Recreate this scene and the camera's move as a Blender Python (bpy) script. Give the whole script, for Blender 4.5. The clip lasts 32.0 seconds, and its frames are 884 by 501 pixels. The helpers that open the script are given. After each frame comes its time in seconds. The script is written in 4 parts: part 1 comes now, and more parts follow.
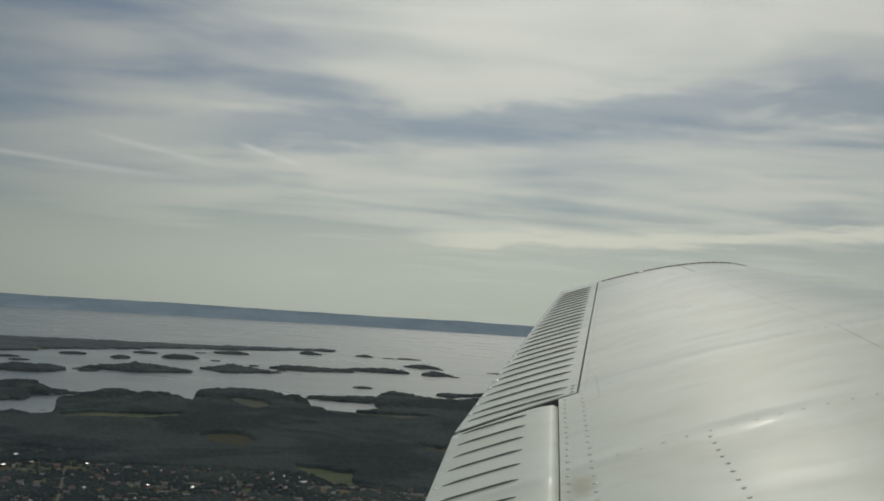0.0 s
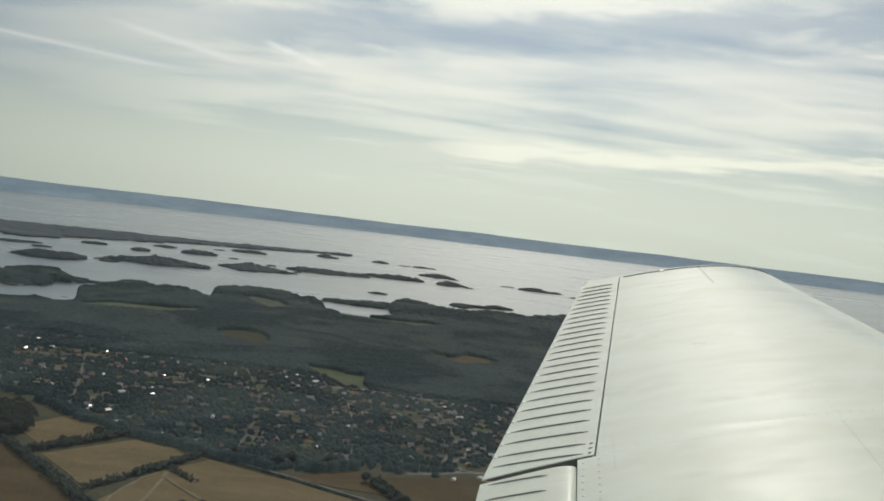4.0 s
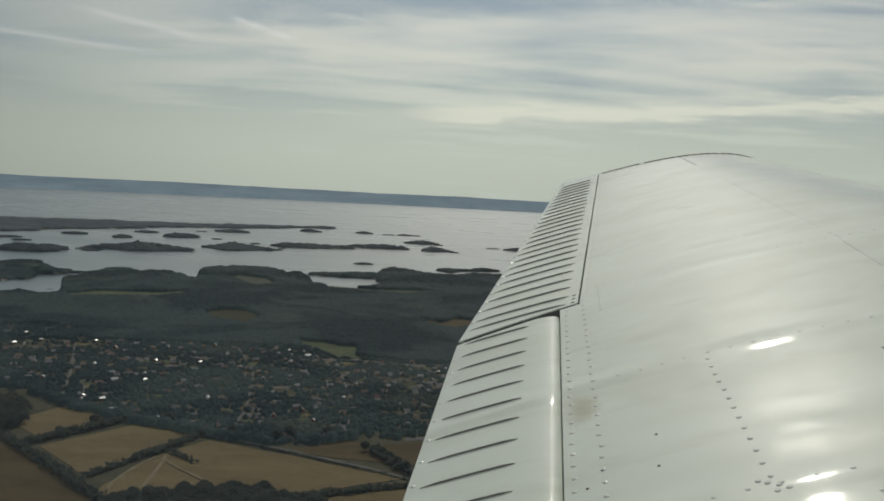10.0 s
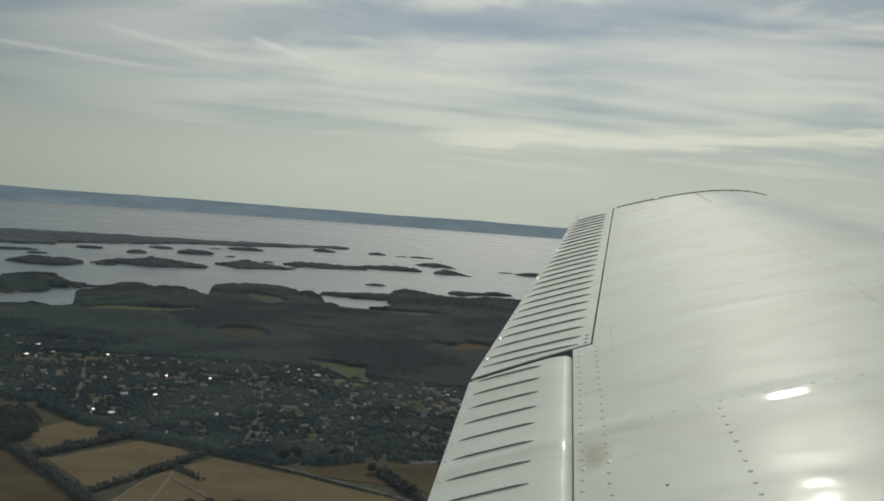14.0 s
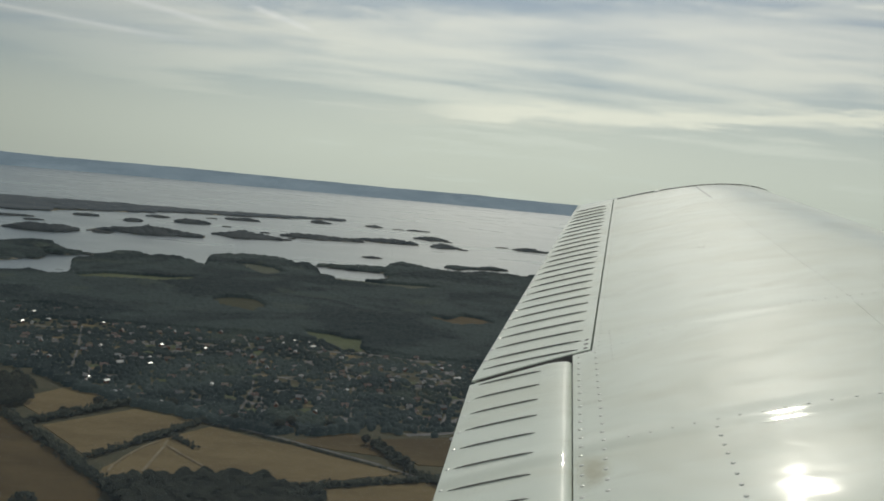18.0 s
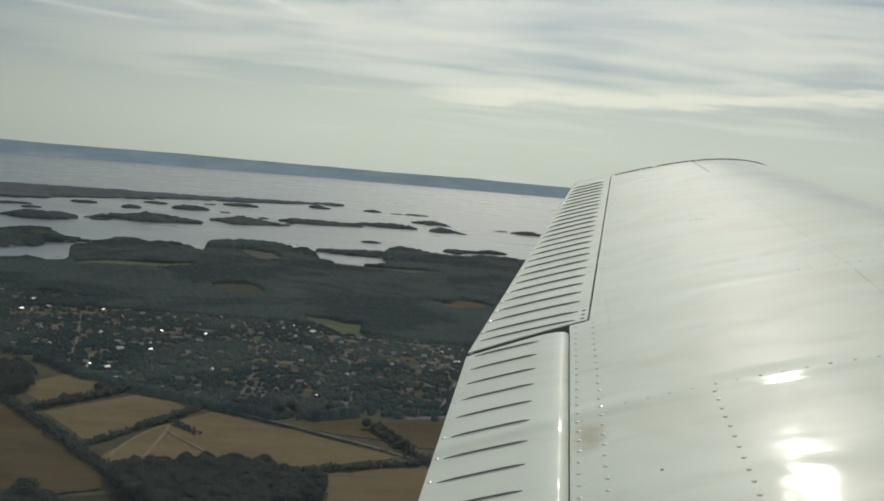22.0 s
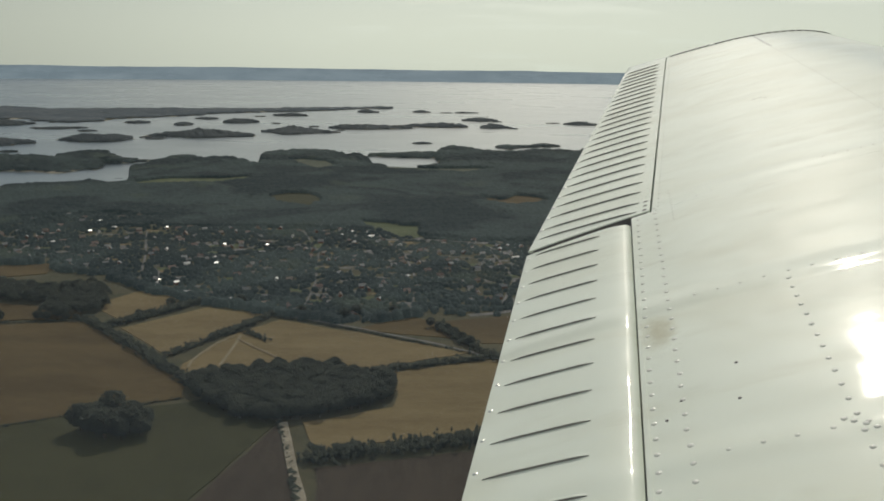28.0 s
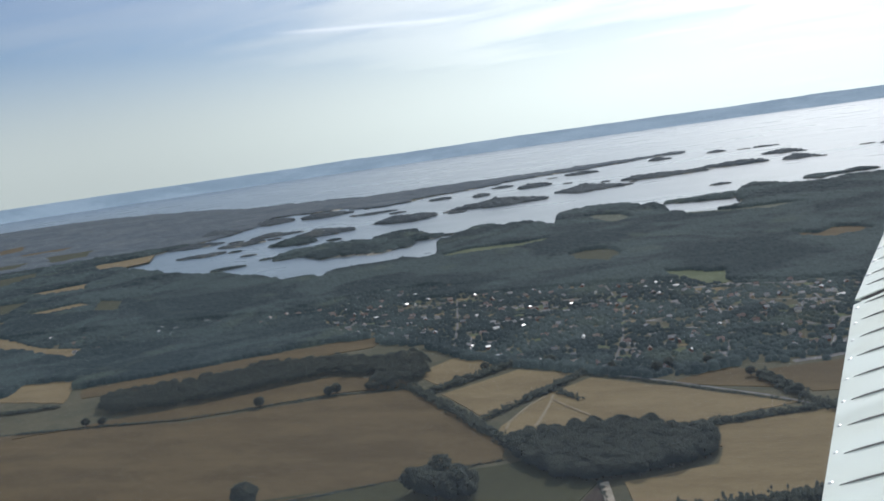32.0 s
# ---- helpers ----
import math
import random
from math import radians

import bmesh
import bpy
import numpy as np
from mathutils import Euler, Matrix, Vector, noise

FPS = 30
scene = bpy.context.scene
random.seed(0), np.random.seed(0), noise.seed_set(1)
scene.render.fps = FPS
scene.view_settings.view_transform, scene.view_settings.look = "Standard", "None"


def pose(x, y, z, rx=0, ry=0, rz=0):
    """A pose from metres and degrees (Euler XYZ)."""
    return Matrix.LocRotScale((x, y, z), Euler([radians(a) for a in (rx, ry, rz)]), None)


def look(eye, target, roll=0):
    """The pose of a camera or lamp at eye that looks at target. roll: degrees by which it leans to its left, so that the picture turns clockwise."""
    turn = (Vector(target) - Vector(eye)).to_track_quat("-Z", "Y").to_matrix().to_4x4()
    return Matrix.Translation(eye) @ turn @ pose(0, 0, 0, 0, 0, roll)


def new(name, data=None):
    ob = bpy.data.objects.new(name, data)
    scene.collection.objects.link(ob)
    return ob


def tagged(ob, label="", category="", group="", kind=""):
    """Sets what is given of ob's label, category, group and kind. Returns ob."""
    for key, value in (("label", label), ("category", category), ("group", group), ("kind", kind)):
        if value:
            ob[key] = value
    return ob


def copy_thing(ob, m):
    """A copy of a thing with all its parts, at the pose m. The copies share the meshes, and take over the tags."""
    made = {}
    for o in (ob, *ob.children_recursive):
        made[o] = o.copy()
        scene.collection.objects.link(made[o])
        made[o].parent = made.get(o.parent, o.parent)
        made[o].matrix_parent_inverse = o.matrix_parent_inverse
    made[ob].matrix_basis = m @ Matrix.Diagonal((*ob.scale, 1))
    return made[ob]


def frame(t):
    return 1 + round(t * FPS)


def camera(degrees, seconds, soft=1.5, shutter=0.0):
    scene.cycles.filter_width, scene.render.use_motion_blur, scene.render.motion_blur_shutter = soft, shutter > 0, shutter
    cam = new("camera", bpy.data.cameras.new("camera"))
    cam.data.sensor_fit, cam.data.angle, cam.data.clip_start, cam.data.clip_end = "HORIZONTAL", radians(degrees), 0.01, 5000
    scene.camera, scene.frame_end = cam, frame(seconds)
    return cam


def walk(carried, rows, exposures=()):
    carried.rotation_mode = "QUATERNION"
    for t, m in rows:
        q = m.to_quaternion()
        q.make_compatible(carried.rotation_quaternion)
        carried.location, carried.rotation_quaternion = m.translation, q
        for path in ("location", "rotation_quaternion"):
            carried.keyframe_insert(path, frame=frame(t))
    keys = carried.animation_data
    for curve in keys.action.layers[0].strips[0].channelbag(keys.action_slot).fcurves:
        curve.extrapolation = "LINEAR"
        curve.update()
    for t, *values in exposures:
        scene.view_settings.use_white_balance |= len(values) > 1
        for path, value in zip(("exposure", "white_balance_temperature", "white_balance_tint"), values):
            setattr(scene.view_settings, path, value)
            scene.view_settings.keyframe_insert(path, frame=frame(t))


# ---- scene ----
cam = camera(53.7, 32.0, soft=1.8)
# seconds, x, y, z, pitch, roll, yaw of the hand-held camera in the cabin
ROWS = [
    (0, 0.0424, 0.0978, 87.8513, 4.245, -3.598, -3.696),
    (0.5, 0.0361, 0.0872, 87.8994, 3.257, -4.043, -3.495),
    (1, 0.0439, 0.0900, 87.8695, 1.329, -4.578, -3.204),
    (1.5, 0.0433, 0.0790, 87.8730, 0.489, -6.452, -1.644),
    (2, 0.0485, 0.0919, 87.8475, 0.796, -6.011, -1.922),
    (2.5, 0.0460, 0.0959, 87.8163, 2.134, -5.313, -2.356),
    (3, 0.0394, 0.0854, 87.8861, 1.265, -5.771, -2.390),
    (3.5, 0.0187, 0.0336, 88.0593, -2.011, -6.903, -1.962),
    (4, -0.0661, -0.0971, 88.2598, -1.740, -6.805, -2.528),
    (4.5, 0.0166, 0.0277, 88.1586, -2.246, -4.012, -2.704),
    (6.5, 0.0286, 0.0756, 88.0453, -3.977, -3.087, -4.183),
    (7, 0.0337, 0.0617, 87.9982, -3.698, -2.740, -3.817),
    (7.5, 0.0343, 0.0596, 88.0562, -4.740, -2.812, -3.535),
    (8, 0.0337, 0.0698, 88.0697, -5.949, -2.716, -3.455),
    (8.5, 0.0322, 0.0719, 88.1009, -8.402, -2.767, -3.397),
    (9, 0.0255, 0.0728, 88.0797, -6.476, -3.120, -3.392),
    (9.5, 0.0132, 0.0625, 88.0087, -4.989, -3.307, -3.702),
    (10, 0.0263, 0.0855, 87.9466, -3.877, -2.940, -3.762),
    (10.5, 0.0182, 0.0790, 87.9787, -4.169, -3.241, -3.814),
    (11, 0.0181, 0.0785, 87.9748, -4.669, -3.204, -3.823),
    (11.5, 0.0174, 0.0796, 87.9894, -5.096, -3.419, -3.827),
    (12, 0.0151, 0.0826, 87.9832, -5.192, -3.517, -3.804),
    (12.5, 0.0061, 0.0714, 88.0007, -4.811, -4.640, -3.243),
    (13, 0.0053, 0.0710, 88.0172, -4.303, -4.706, -2.995),
    (13.5, 0.0053, 0.0640, 87.9981, -3.701, -4.636, -3.056),
    (14, 0.0168, 0.0723, 87.9820, -2.424, -4.333, -2.854),
    (14.5, 0.0268, 0.0765, 87.9527, 0.300, -3.453, -3.205),
    (16.5, 0.0196, 0.0774, 87.8900, 0.901, -5.244, -3.211),
    (17, 0.0153, 0.0761, 87.9600, -1.983, -5.244, -2.976),
    (17.5, -0.0092, 0.0608, 88.0457, -2.984, -5.385, -3.103),
    (18, -0.0075, 0.0561, 88.0606, -4.137, -5.330, -3.007),
    (18.5, -0.0120, 0.0506, 88.0348, -2.948, -5.594, -3.120),
    (19, -0.0126, 0.0509, 88.0194, -3.121, -5.850, -3.156),
    (19.5, -0.0111, 0.0448, 88.0274, -3.568, -5.803, -3.117),
    (20, -0.0177, 0.0472, 88.0578, -4.391, -5.724, -3.154),
    (20.5, -0.0130, 0.0509, 88.0580, -4.901, -5.470, -3.039),
    (21, -0.0098, 0.0531, 88.0194, -4.226, -5.519, -3.129),
    (21.5, -0.0070, 0.0529, 88.0485, -4.269, -5.063, -3.103),
    (22, 0.0047, 0.0704, 88.0263, -5.173, -4.873, -3.127),
    (22.5, 0.0082, 0.0664, 87.9954, -4.319, -4.673, -3.109),
    (23, 0.0209, 0.0690, 87.9698, -3.315, -4.018, -2.946),
    (23.5, 0.0232, 0.0663, 87.9648, -2.900, -3.683, -2.889),
    (24, 0.0305, 0.0682, 87.9550, -2.639, -3.305, -2.845),
    (24.5, 0.0345, 0.0710, 87.9485, -2.598, -2.754, -2.838),
    (25, 0.0389, 0.0719, 87.9474, -2.665, -2.859, -2.845),
    (25.5, 0.0317, 0.0659, 87.9559, -3.668, -3.300, -2.660),
    (27.5, -0.0056, 0.1385, 87.9826, -9.316, -0.235, -0.857),
    (28, 0.0042, 0.1144, 88.0292, -11.985, -0.700, -0.096),
    (28.5, -0.0395, -0.0745, 88.1527, -14.551, -1.748, -0.323),
    (29, -0.0396, -0.0514, 88.1495, -12.432, -1.691, 1.030),
    (29.5, -0.0367, 0.0154, 88.0746, -9.139, -5.565, 0.650),
    (30, -0.0289, 0.0764, 88.0356, -6.813, -3.621, 11.182),
    (30.5, -0.0261, 0.0609, 88.0813, -6.881, -2.208, 12.158),
    (31, -0.0270, 0.1602, 88.1296, -10.651, 0.836, 14.825),
    (31.5, -0.0523, 0.1124, 88.0505, -8.525, 6.002, 19.302),
    (32, 0.0066, 0.1003, 88.0639, -7.072, 8.094, 18.289),
]
# seconds, stops, white balance of the phone's automatic exposure
EXPOSURES = [(0, -0.14, 6500, 8), (3, -0.10, 6500, 8), (4, 0.52, 6550, 8), (6.5, 0.58, 6500, 8), (7, 0.46, 6500, 8), (8, 0.0, 6500, 7), (9, 0.03, 6500, 7), (11, 0.1, 6500, 7), (13, 0.08, 6500, 7), (17, 0.09, 6550, 7), (18, 0.24, 6500, 7), (21, 0.27, 6500, 7),
             (25, 0.34, 6500, 8), (28, 0.52, 6750, 8), (29, 0.75, 6180, 9), (30, 0.8, 5920, 10), (31, 1.06, 5960, 11), (32, 1.14, 5850, 14)]
walk(cam, [(t, pose(x, y, z, 90 + pitch, roll, yaw)) for t, x, y, z, pitch, roll, yaw in ROWS], EXPOSURES)

# ---------------------------------------------------------------- world and sun
SUN_AZ, SUN_EL = radians(9.0), radians(39.8)
SUN_DIR = Vector((math.sin(SUN_AZ) * math.cos(SUN_EL), math.cos(SUN_AZ) * math.cos(SUN_EL), math.sin(SUN_EL)))


class Nodes:
    """Short hand for building node trees."""

    def __init__(self, tree):
        self.tree = tree
        tree.nodes.clear()

    def add(self, kind, **values):
        n = self.tree.nodes.new(kind)
        for k, v in values.items():
            setattr(n, k, v)
        return n

    def link(self, a, b):
        self.tree.links.new(a, b)

    def put(self, socket, v):
        if isinstance(v, bpy.types.NodeSocket):
            self.link(v, socket)
        else:
            socket.default_value = v

    def math(self, op, *args, clamp=False):
        n = self.add("ShaderNodeMath", operation=op, use_clamp=clamp)
        for s, v in zip(n.inputs, args):
            self.put(s, v)
        return n.outputs[0]

    def span(self, v, a, b, c=0.0, d=1.0, smooth=True):
        n = self.add("ShaderNodeMapRange", interpolation_type="SMOOTHSTEP" if smooth else "LINEAR")
        for s, q in zip(n.inputs, (v, a, b, c, d)):
            self.put(s, q)
        return n.outputs[0]

    def noise(self, vector, scale, detail=4.0, rough=0.55, distortion=0.0):
        n = self.add("ShaderNodeTexNoise")
        if vector is not None:
            self.link(vector, n.inputs["Vector"])
        n.inputs["Scale"].default_value, n.inputs["Detail"].default_value = scale, detail
        n.inputs["Roughness"].default_value, n.inputs["Distortion"].default_value = rough, distortion
        return n.outputs["Fac"]

    def mix(self, fac, a, b, blend="MIX"):
        n = self.add("ShaderNodeMix", data_type="RGBA", blend_type=blend)
        for s, v in ((n.inputs[0], fac), (n.inputs[6], a), (n.inputs[7], b)):
            self.put(s, (*v, 1) if isinstance(v, tuple) and len(v) == 3 else v)
        return n.outputs[2]

    def mapped(self, vector, scale=(1, 1, 1), turn=(0, 0, 0), shift=(0, 0, 0)):
        n = self.add("ShaderNodeMapping")
        self.link(vector, n.inputs[0])
        n.inputs["Scale"].default_value, n.inputs["Rotation"].default_value = scale, [radians(a) for a in turn]
        n.inputs["Location"].default_value = shift
        return n.outputs[0]


SKY_GAIN, CLOUD_GAIN = 0.032, 1.0


def make_world():
    world = bpy.data.worlds.new("sky")
    world.use_nodes = True
    scene.world = world
    n = Nodes(world.node_tree)
    coord = n.add("ShaderNodeTexCoord").outputs["Generated"]
    sky = n.add("ShaderNodeTexSky", sky_type="NISHITA", sun_disc=False, sun_elevation=SUN_EL, sun_rotation=SUN_AZ)
    sky.air_density, sky.dust_density, sky.altitude = 1.0, 2.0, 300
    sep = n.add("ShaderNodeSeparateXYZ")
    n.link(coord, sep.inputs[0])
    x, y, z = sep.outputs
    up = n.math("MAXIMUM", z, 0.0)
    el = n.math("MULTIPLY", n.math("ARCSINE", up), 57.2958)
    az = n.math("MULTIPLY", n.math("ARCTAN2", x, y), 57.2958)
    # a flat layer of cirrus seen in perspective
    deep = n.math("ADD", up, 0.075)
    flat = n.add("ShaderNodeCombineXYZ")
    n.link(n.math("DIVIDE", x, deep), flat.inputs[0])
    n.link(n.math("DIVIDE", y, deep), flat.inputs[1])
    plane = flat.outputs[0]
    wide = n.noise(n.mapped(plane, (0.50, 0.80, 1), (0, 0, 14)), 0.9, 4, 0.48, 0.5)
    fine = n.noise(n.mapped(plane, (0.9, 2.2, 1), (0, 0, 24)), 1.3, 5, 0.50, 0.6)
    cover = n.math("ADD", n.math("MULTIPLY", wide, 0.70), n.math("MULTIPLY", fine, 0.30))
    cover = n.span(cover, 0.30, 0.61)
    # the veil is thin in one part of the west and thickens at the horizon
    west = n.math("MAXIMUM", n.span(az, -42.0, -4.0), n.span(az, -95.0, -60.0, 1.0, 0.0))
    cover = n.math("MULTIPLY", cover, n.math("ADD", n.math("MULTIPLY", west, 0.72), 0.28))
    cover = n.math("MULTIPLY", cover, n.span(el, 17.0, 42.0, 1.0, 0.62))
    low = n.span(el, 1.5, 10.0, 0.92, 0.0)
    cover = n.math("MAXIMUM", cover, low)
    # a long blue gap in the veil
    middle = n.math("ADD", n.math("MULTIPLY", n.math("MINIMUM", az, 20.0), 0.10), 12.1)
    torn = n.add("ShaderNodeCombineXYZ")
    n.link(n.math("MULTIPLY", az, 0.16), torn.inputs[0])
    n.link(n.math("MULTIPLY", el, 0.55), torn.inputs[1])
    ruffle = n.math("MULTIPLY", n.math("SUBTRACT", n.noise(torn.outputs[0], 1.1, 5, 0.6, 0.4), 0.5), 4.2)
    gap = n.math("ABSOLUTE", n.math("ADD", n.math("SUBTRACT", el, middle), ruffle))
    gap = n.math("MULTIPLY", n.span(gap, 0.3, 1.9, 0.62, 0.0), n.span(az, -20.0, -6.0))
    cover = n.math("MULTIPLY", cover, n.math("SUBTRACT", 1.0, gap))
    # glow round the veiled sun
    sun = n.add("ShaderNodeVectorMath", operation="DOT_PRODUCT")
    n.link(coord, sun.inputs[0])
    sun.inputs[1].default_value = SUN_DIR
    near = n.math("MAXIMUM", sun.outputs["Value"], 0.0)
    glow = n.math("ADD", n.math("MULTIPLY", n.math("POWER", near, 4.0), 0.50), n.math("MULTIPLY", n.math("POWER", near, 14.0), 0.26))
    # the long pale bank low over the sea
    ridge = n.math("ADD", n.math("MULTIPLY", az, 0.052), 4.75)
    grid = n.add("ShaderNodeCombineXYZ")
    n.link(n.math("MULTIPLY", az, 0.11), grid.inputs[0])
    n.link(n.math("MULTIPLY", el, 0.75), grid.inputs[1])
    ragged = n.math("MULTIPLY", n.math("SUBTRACT", n.noise(grid.outputs[0], 1.6, 6, 0.6), 0.5), 2.4)
    far = n.math("ABSOLUTE", n.math("ADD", n.math("SUBTRACT", el, ridge), ragged))
    bank = n.math("MULTIPLY", n.span(far, 0.15, 1.15, 1.0, 0.0), n.span(az, -7.0, 6.0))
    # two old vapour trails
    trails = None
    for a0, e0, slope, length in ((-19.0, 9.75, -0.15, 7.0), (-10.4, 10.2, -0.26, 4.0), (-28.0, 8.2, -0.05, 14.0)):
        off = n.math("SUBTRACT", el, n.math("ADD", n.math("MULTIPLY", n.math("SUBTRACT", az, a0), slope), e0))
        t = n.math("MULTIPLY", n.span(n.math("ABSOLUTE", off), 0.02, 0.30, 1.0, 0.0), n.span(n.math("ABSOLUTE", n.math("SUBTRACT", az, a0 + length / 2)), length * 0.25, length * 0.7, 0.85, 0.0))
        trails = t if trails is None else n.math("MAXIMUM", trails, t)
    white = n.mix(n.span(el, 0.0, 12.0), (0.545, 0.592, 0.522), (0.635, 0.635, 0.57))
    white = n.mix(n.math("MULTIPLY", bank, 0.9), white, (0.72, 0.72, 0.61))
    white = n.mix(n.math("MULTIPLY", trails, 0.65), white, (0.80, 0.79, 0.74))
    cover = n.math("MAXIMUM", n.math("MAXIMUM", cover, bank), n.math("MULTIPLY", trails, 0.85))
    blue = n.mix(1.0, sky.outputs[0], (SKY_GAIN * 0.80, SKY_GAIN * 0.95, SKY_GAIN * 1.06), "MULTIPLY")
    lit = n.mix(1.0, white, (CLOUD_GAIN,) * 3, "MULTIPLY")
    shine = n.add("ShaderNodeCombineXYZ")
    gain = n.math("MULTIPLY", n.math("ADD", glow, 0.69), n.math("MULTIPLY", n.math("ADD", n.math("MULTIPLY", west, 0.32), 0.68), n.span(n.math("ABSOLUTE", az), 75.0, 130.0, 1.0, 1.22)))
    for s in shine.inputs:
        n.link(gain, s)
    lit = n.mix(1.0, lit, shine.outputs[0], "MULTIPLY")
    colour = n.mix(n.math("MULTIPLY", cover, 0.93), blue, lit)
    back = n.add("ShaderNodeBackground")
    n.link(colour, back.inputs[0])
    n.link(back.outputs[0], n.add("ShaderNodeOutputWorld").inputs[0])


make_world()
sun_data = bpy.data.lights.new("sun", "SUN")
sun_data.energy, sun_data.angle, sun_data.color = 1.05, radians(1.2), (1.0, 0.93, 0.82)
new("sun", sun_data).matrix_world = look(SUN_DIR * 300, (0, 0, 0))

# ---------------------------------------------------------------- materials


def material(name, build):
    m = bpy.data.materials.new(name)
    m.use_nodes = True
    n = Nodes(m.node_tree)
    b = n.add("ShaderNodeBsdfPrincipled")
    n.link(b.outputs[0], n.add("ShaderNodeOutputMaterial").inputs[0])
    build(n, b)
    return m


def place_of(n):
    return n.add("ShaderNodeNewGeometry").outputs["Position"]


def bump(n, b, height, strength, distance):
    k = n.add("ShaderNodeBump")
    k.inputs["Strength"].default_value, k.inputs["Distance"].default_value = strength, distance
    n.link(height, k.inputs["Height"])
    n.link(k.outputs[0], b.inputs["Normal"])


def varied(name, a, c, scale, rough=0.9, fine=6.0, stretch=(1, 1, 1), turn=0.0, island=0.0, relief=0.0):
    """A rough surface of two tones at two scales."""
    def build(n, b):
        p = n.mapped(place_of(n), stretch, (0, 0, turn))
        w = n.math("ADD", n.math("MULTIPLY", n.noise(p, scale, 4), 0.65), n.math("MULTIPLY", n.noise(p, scale * fine, 4, 0.65), 0.35))
        f = n.span(w, 0.36, 0.64)
        if island:
            r = n.add("ShaderNodeNewGeometry").outputs["Random Per Island"]
            f = n.math("ADD", n.math("MULTIPLY", f, 1 - island), n.math("MULTIPLY", r, island))
        n.link(n.mix(f, a, c), b.inputs["Base Color"])
        b.inputs["Roughness"].default_value = rough
        b.inputs["Specular IOR Level"].default_value = 0.2
        if relief:
            bump(n, b, n.noise(p, scale * fine, 4), 0.6, relief)
    return material(name, build)


def water_build(n, b):
    p = place_of(n)
    broad = n.noise(n.mapped(p, (1, 1.6, 1), (0, 0, 20)), 0.004, 4, 0.6)
    n.link(n.mix(n.span(broad, 0.35, 0.65), (0.054, 0.080, 0.096), (0.074, 0.102, 0.116)), b.inputs["Base Color"])
    n.link(n.span(broad, 0.35, 0.65, 0.26, 0.38), b.inputs["Roughness"])
    b.inputs["IOR"].default_value = 1.33
    waves = n.math("ADD", n.noise(n.mapped(p, (1, 1.7, 1), (0, 0, 15)), 0.35, 4, 0.6), n.math("MULTIPLY", n.noise(p, 0.05, 3), 2.0))
    bump(n, b, waves, 0.5, 0.04)
    b.inputs["Coat Weight"].default_value, b.inputs["Coat IOR"].default_value, b.inputs["Coat Roughness"].default_value = 0.65, 1.33, 0.28


WATER = material("sea_water", water_build)


def ground_build(n, b):
    """Dark soil and dry grass, with sand along parts of the shore."""
    p = place_of(n)
    w = n.math("ADD", n.math("MULTIPLY", n.noise(p, 0.03, 4), 0.65), n.math("MULTIPLY", n.noise(p, 0.24, 4, 0.65), 0.35))
    soil = n.mix(n.span(w, 0.36, 0.64), (0.050, 0.050, 0.026), (0.078, 0.070, 0.038))
    sep = n.add("ShaderNodeSeparateXYZ")
    n.link(p, sep.inputs[0])
    sand = n.math("MULTIPLY", n.span(sep.outputs[2], 0.75, 1.25, 1.0, 0.0), n.span(n.noise(p, 0.012, 3), 0.46, 0.58))
    n.link(n.mix(sand, soil, n.mix(n.noise(p, 0.2, 4), (0.30, 0.265, 0.20), (0.40, 0.36, 0.28))), b.inputs["Base Color"])
    b.inputs["Roughness"].default_value = 0.95
    b.inputs["Specular IOR Level"].default_value = 0.2


GROUND = material("ground_soil", ground_build)


def canopy_build(low, high, pale):
    """Woods of mixed ages: broad stands, single crowns and fine leaf grain."""
    def build(n, b):
        p = place_of(n)
        stand = n.span(n.noise(p, 0.011, 4, 0.6, 0.8), 0.43, 0.59)
        grain = n.span(n.noise(p, 0.35, 5, 0.7), 0.3, 0.7)
        r = n.add("ShaderNodeNewGeometry").outputs["Random Per Island"]
        f = n.math("ADD", n.math("MULTIPLY", stand, 0.74), n.math("ADD", n.math("MULTIPLY", grain, 0.15), n.math("MULTIPLY", r, 0.11)))
        c = n.mix(f, low, high)
        n.link(n.mix(n.math("MULTIPLY", n.span(n.noise(p, 0.022, 3), 0.58, 0.70), 0.6), c, pale), b.inputs["Base Color"])
        b.inputs["Roughness"].default_value = 0.95
        b.inputs["Specular IOR Level"].default_value = 0.15
        bump(n, b, n.noise(p, 0.9, 4, 0.65), 0.6, 0.40)
    return build


FOREST = material("forest_canopy", canopy_build((0.012, 0.023, 0.024), (0.041, 0.059, 0.056), (0.054, 0.070, 0.052)))
# islands past 1250: forest colours lightened and blued to put haze in
HAZED_FOREST = material("hazed_island_canopy", canopy_build((0.038, 0.049, 0.056), (0.066, 0.077, 0.081), (0.078, 0.084, 0.074)))
# coast woods farthest off: aerial haze painted in as paler, bluer tones
HAZED_WOODS = material("hazed_coast_canopy", canopy_build((0.062, 0.078, 0.092), (0.092, 0.108, 0.118), (0.100, 0.110, 0.104)))
LEAVES = varied("leaf_green", (0.026, 0.033, 0.024), (0.041, 0.048, 0.034), 0.25, 0.9, 14, island=0.15, relief=0.25)
BARK = varied("bark", (0.06, 0.045, 0.03), (0.12, 0.095, 0.07), 1.2, 0.95, 6, relief=0.02)
ROCK = varied("shore_rock", (0.16, 0.145, 0.115), (0.26, 0.24, 0.19), 0.08, 0.9, 8)
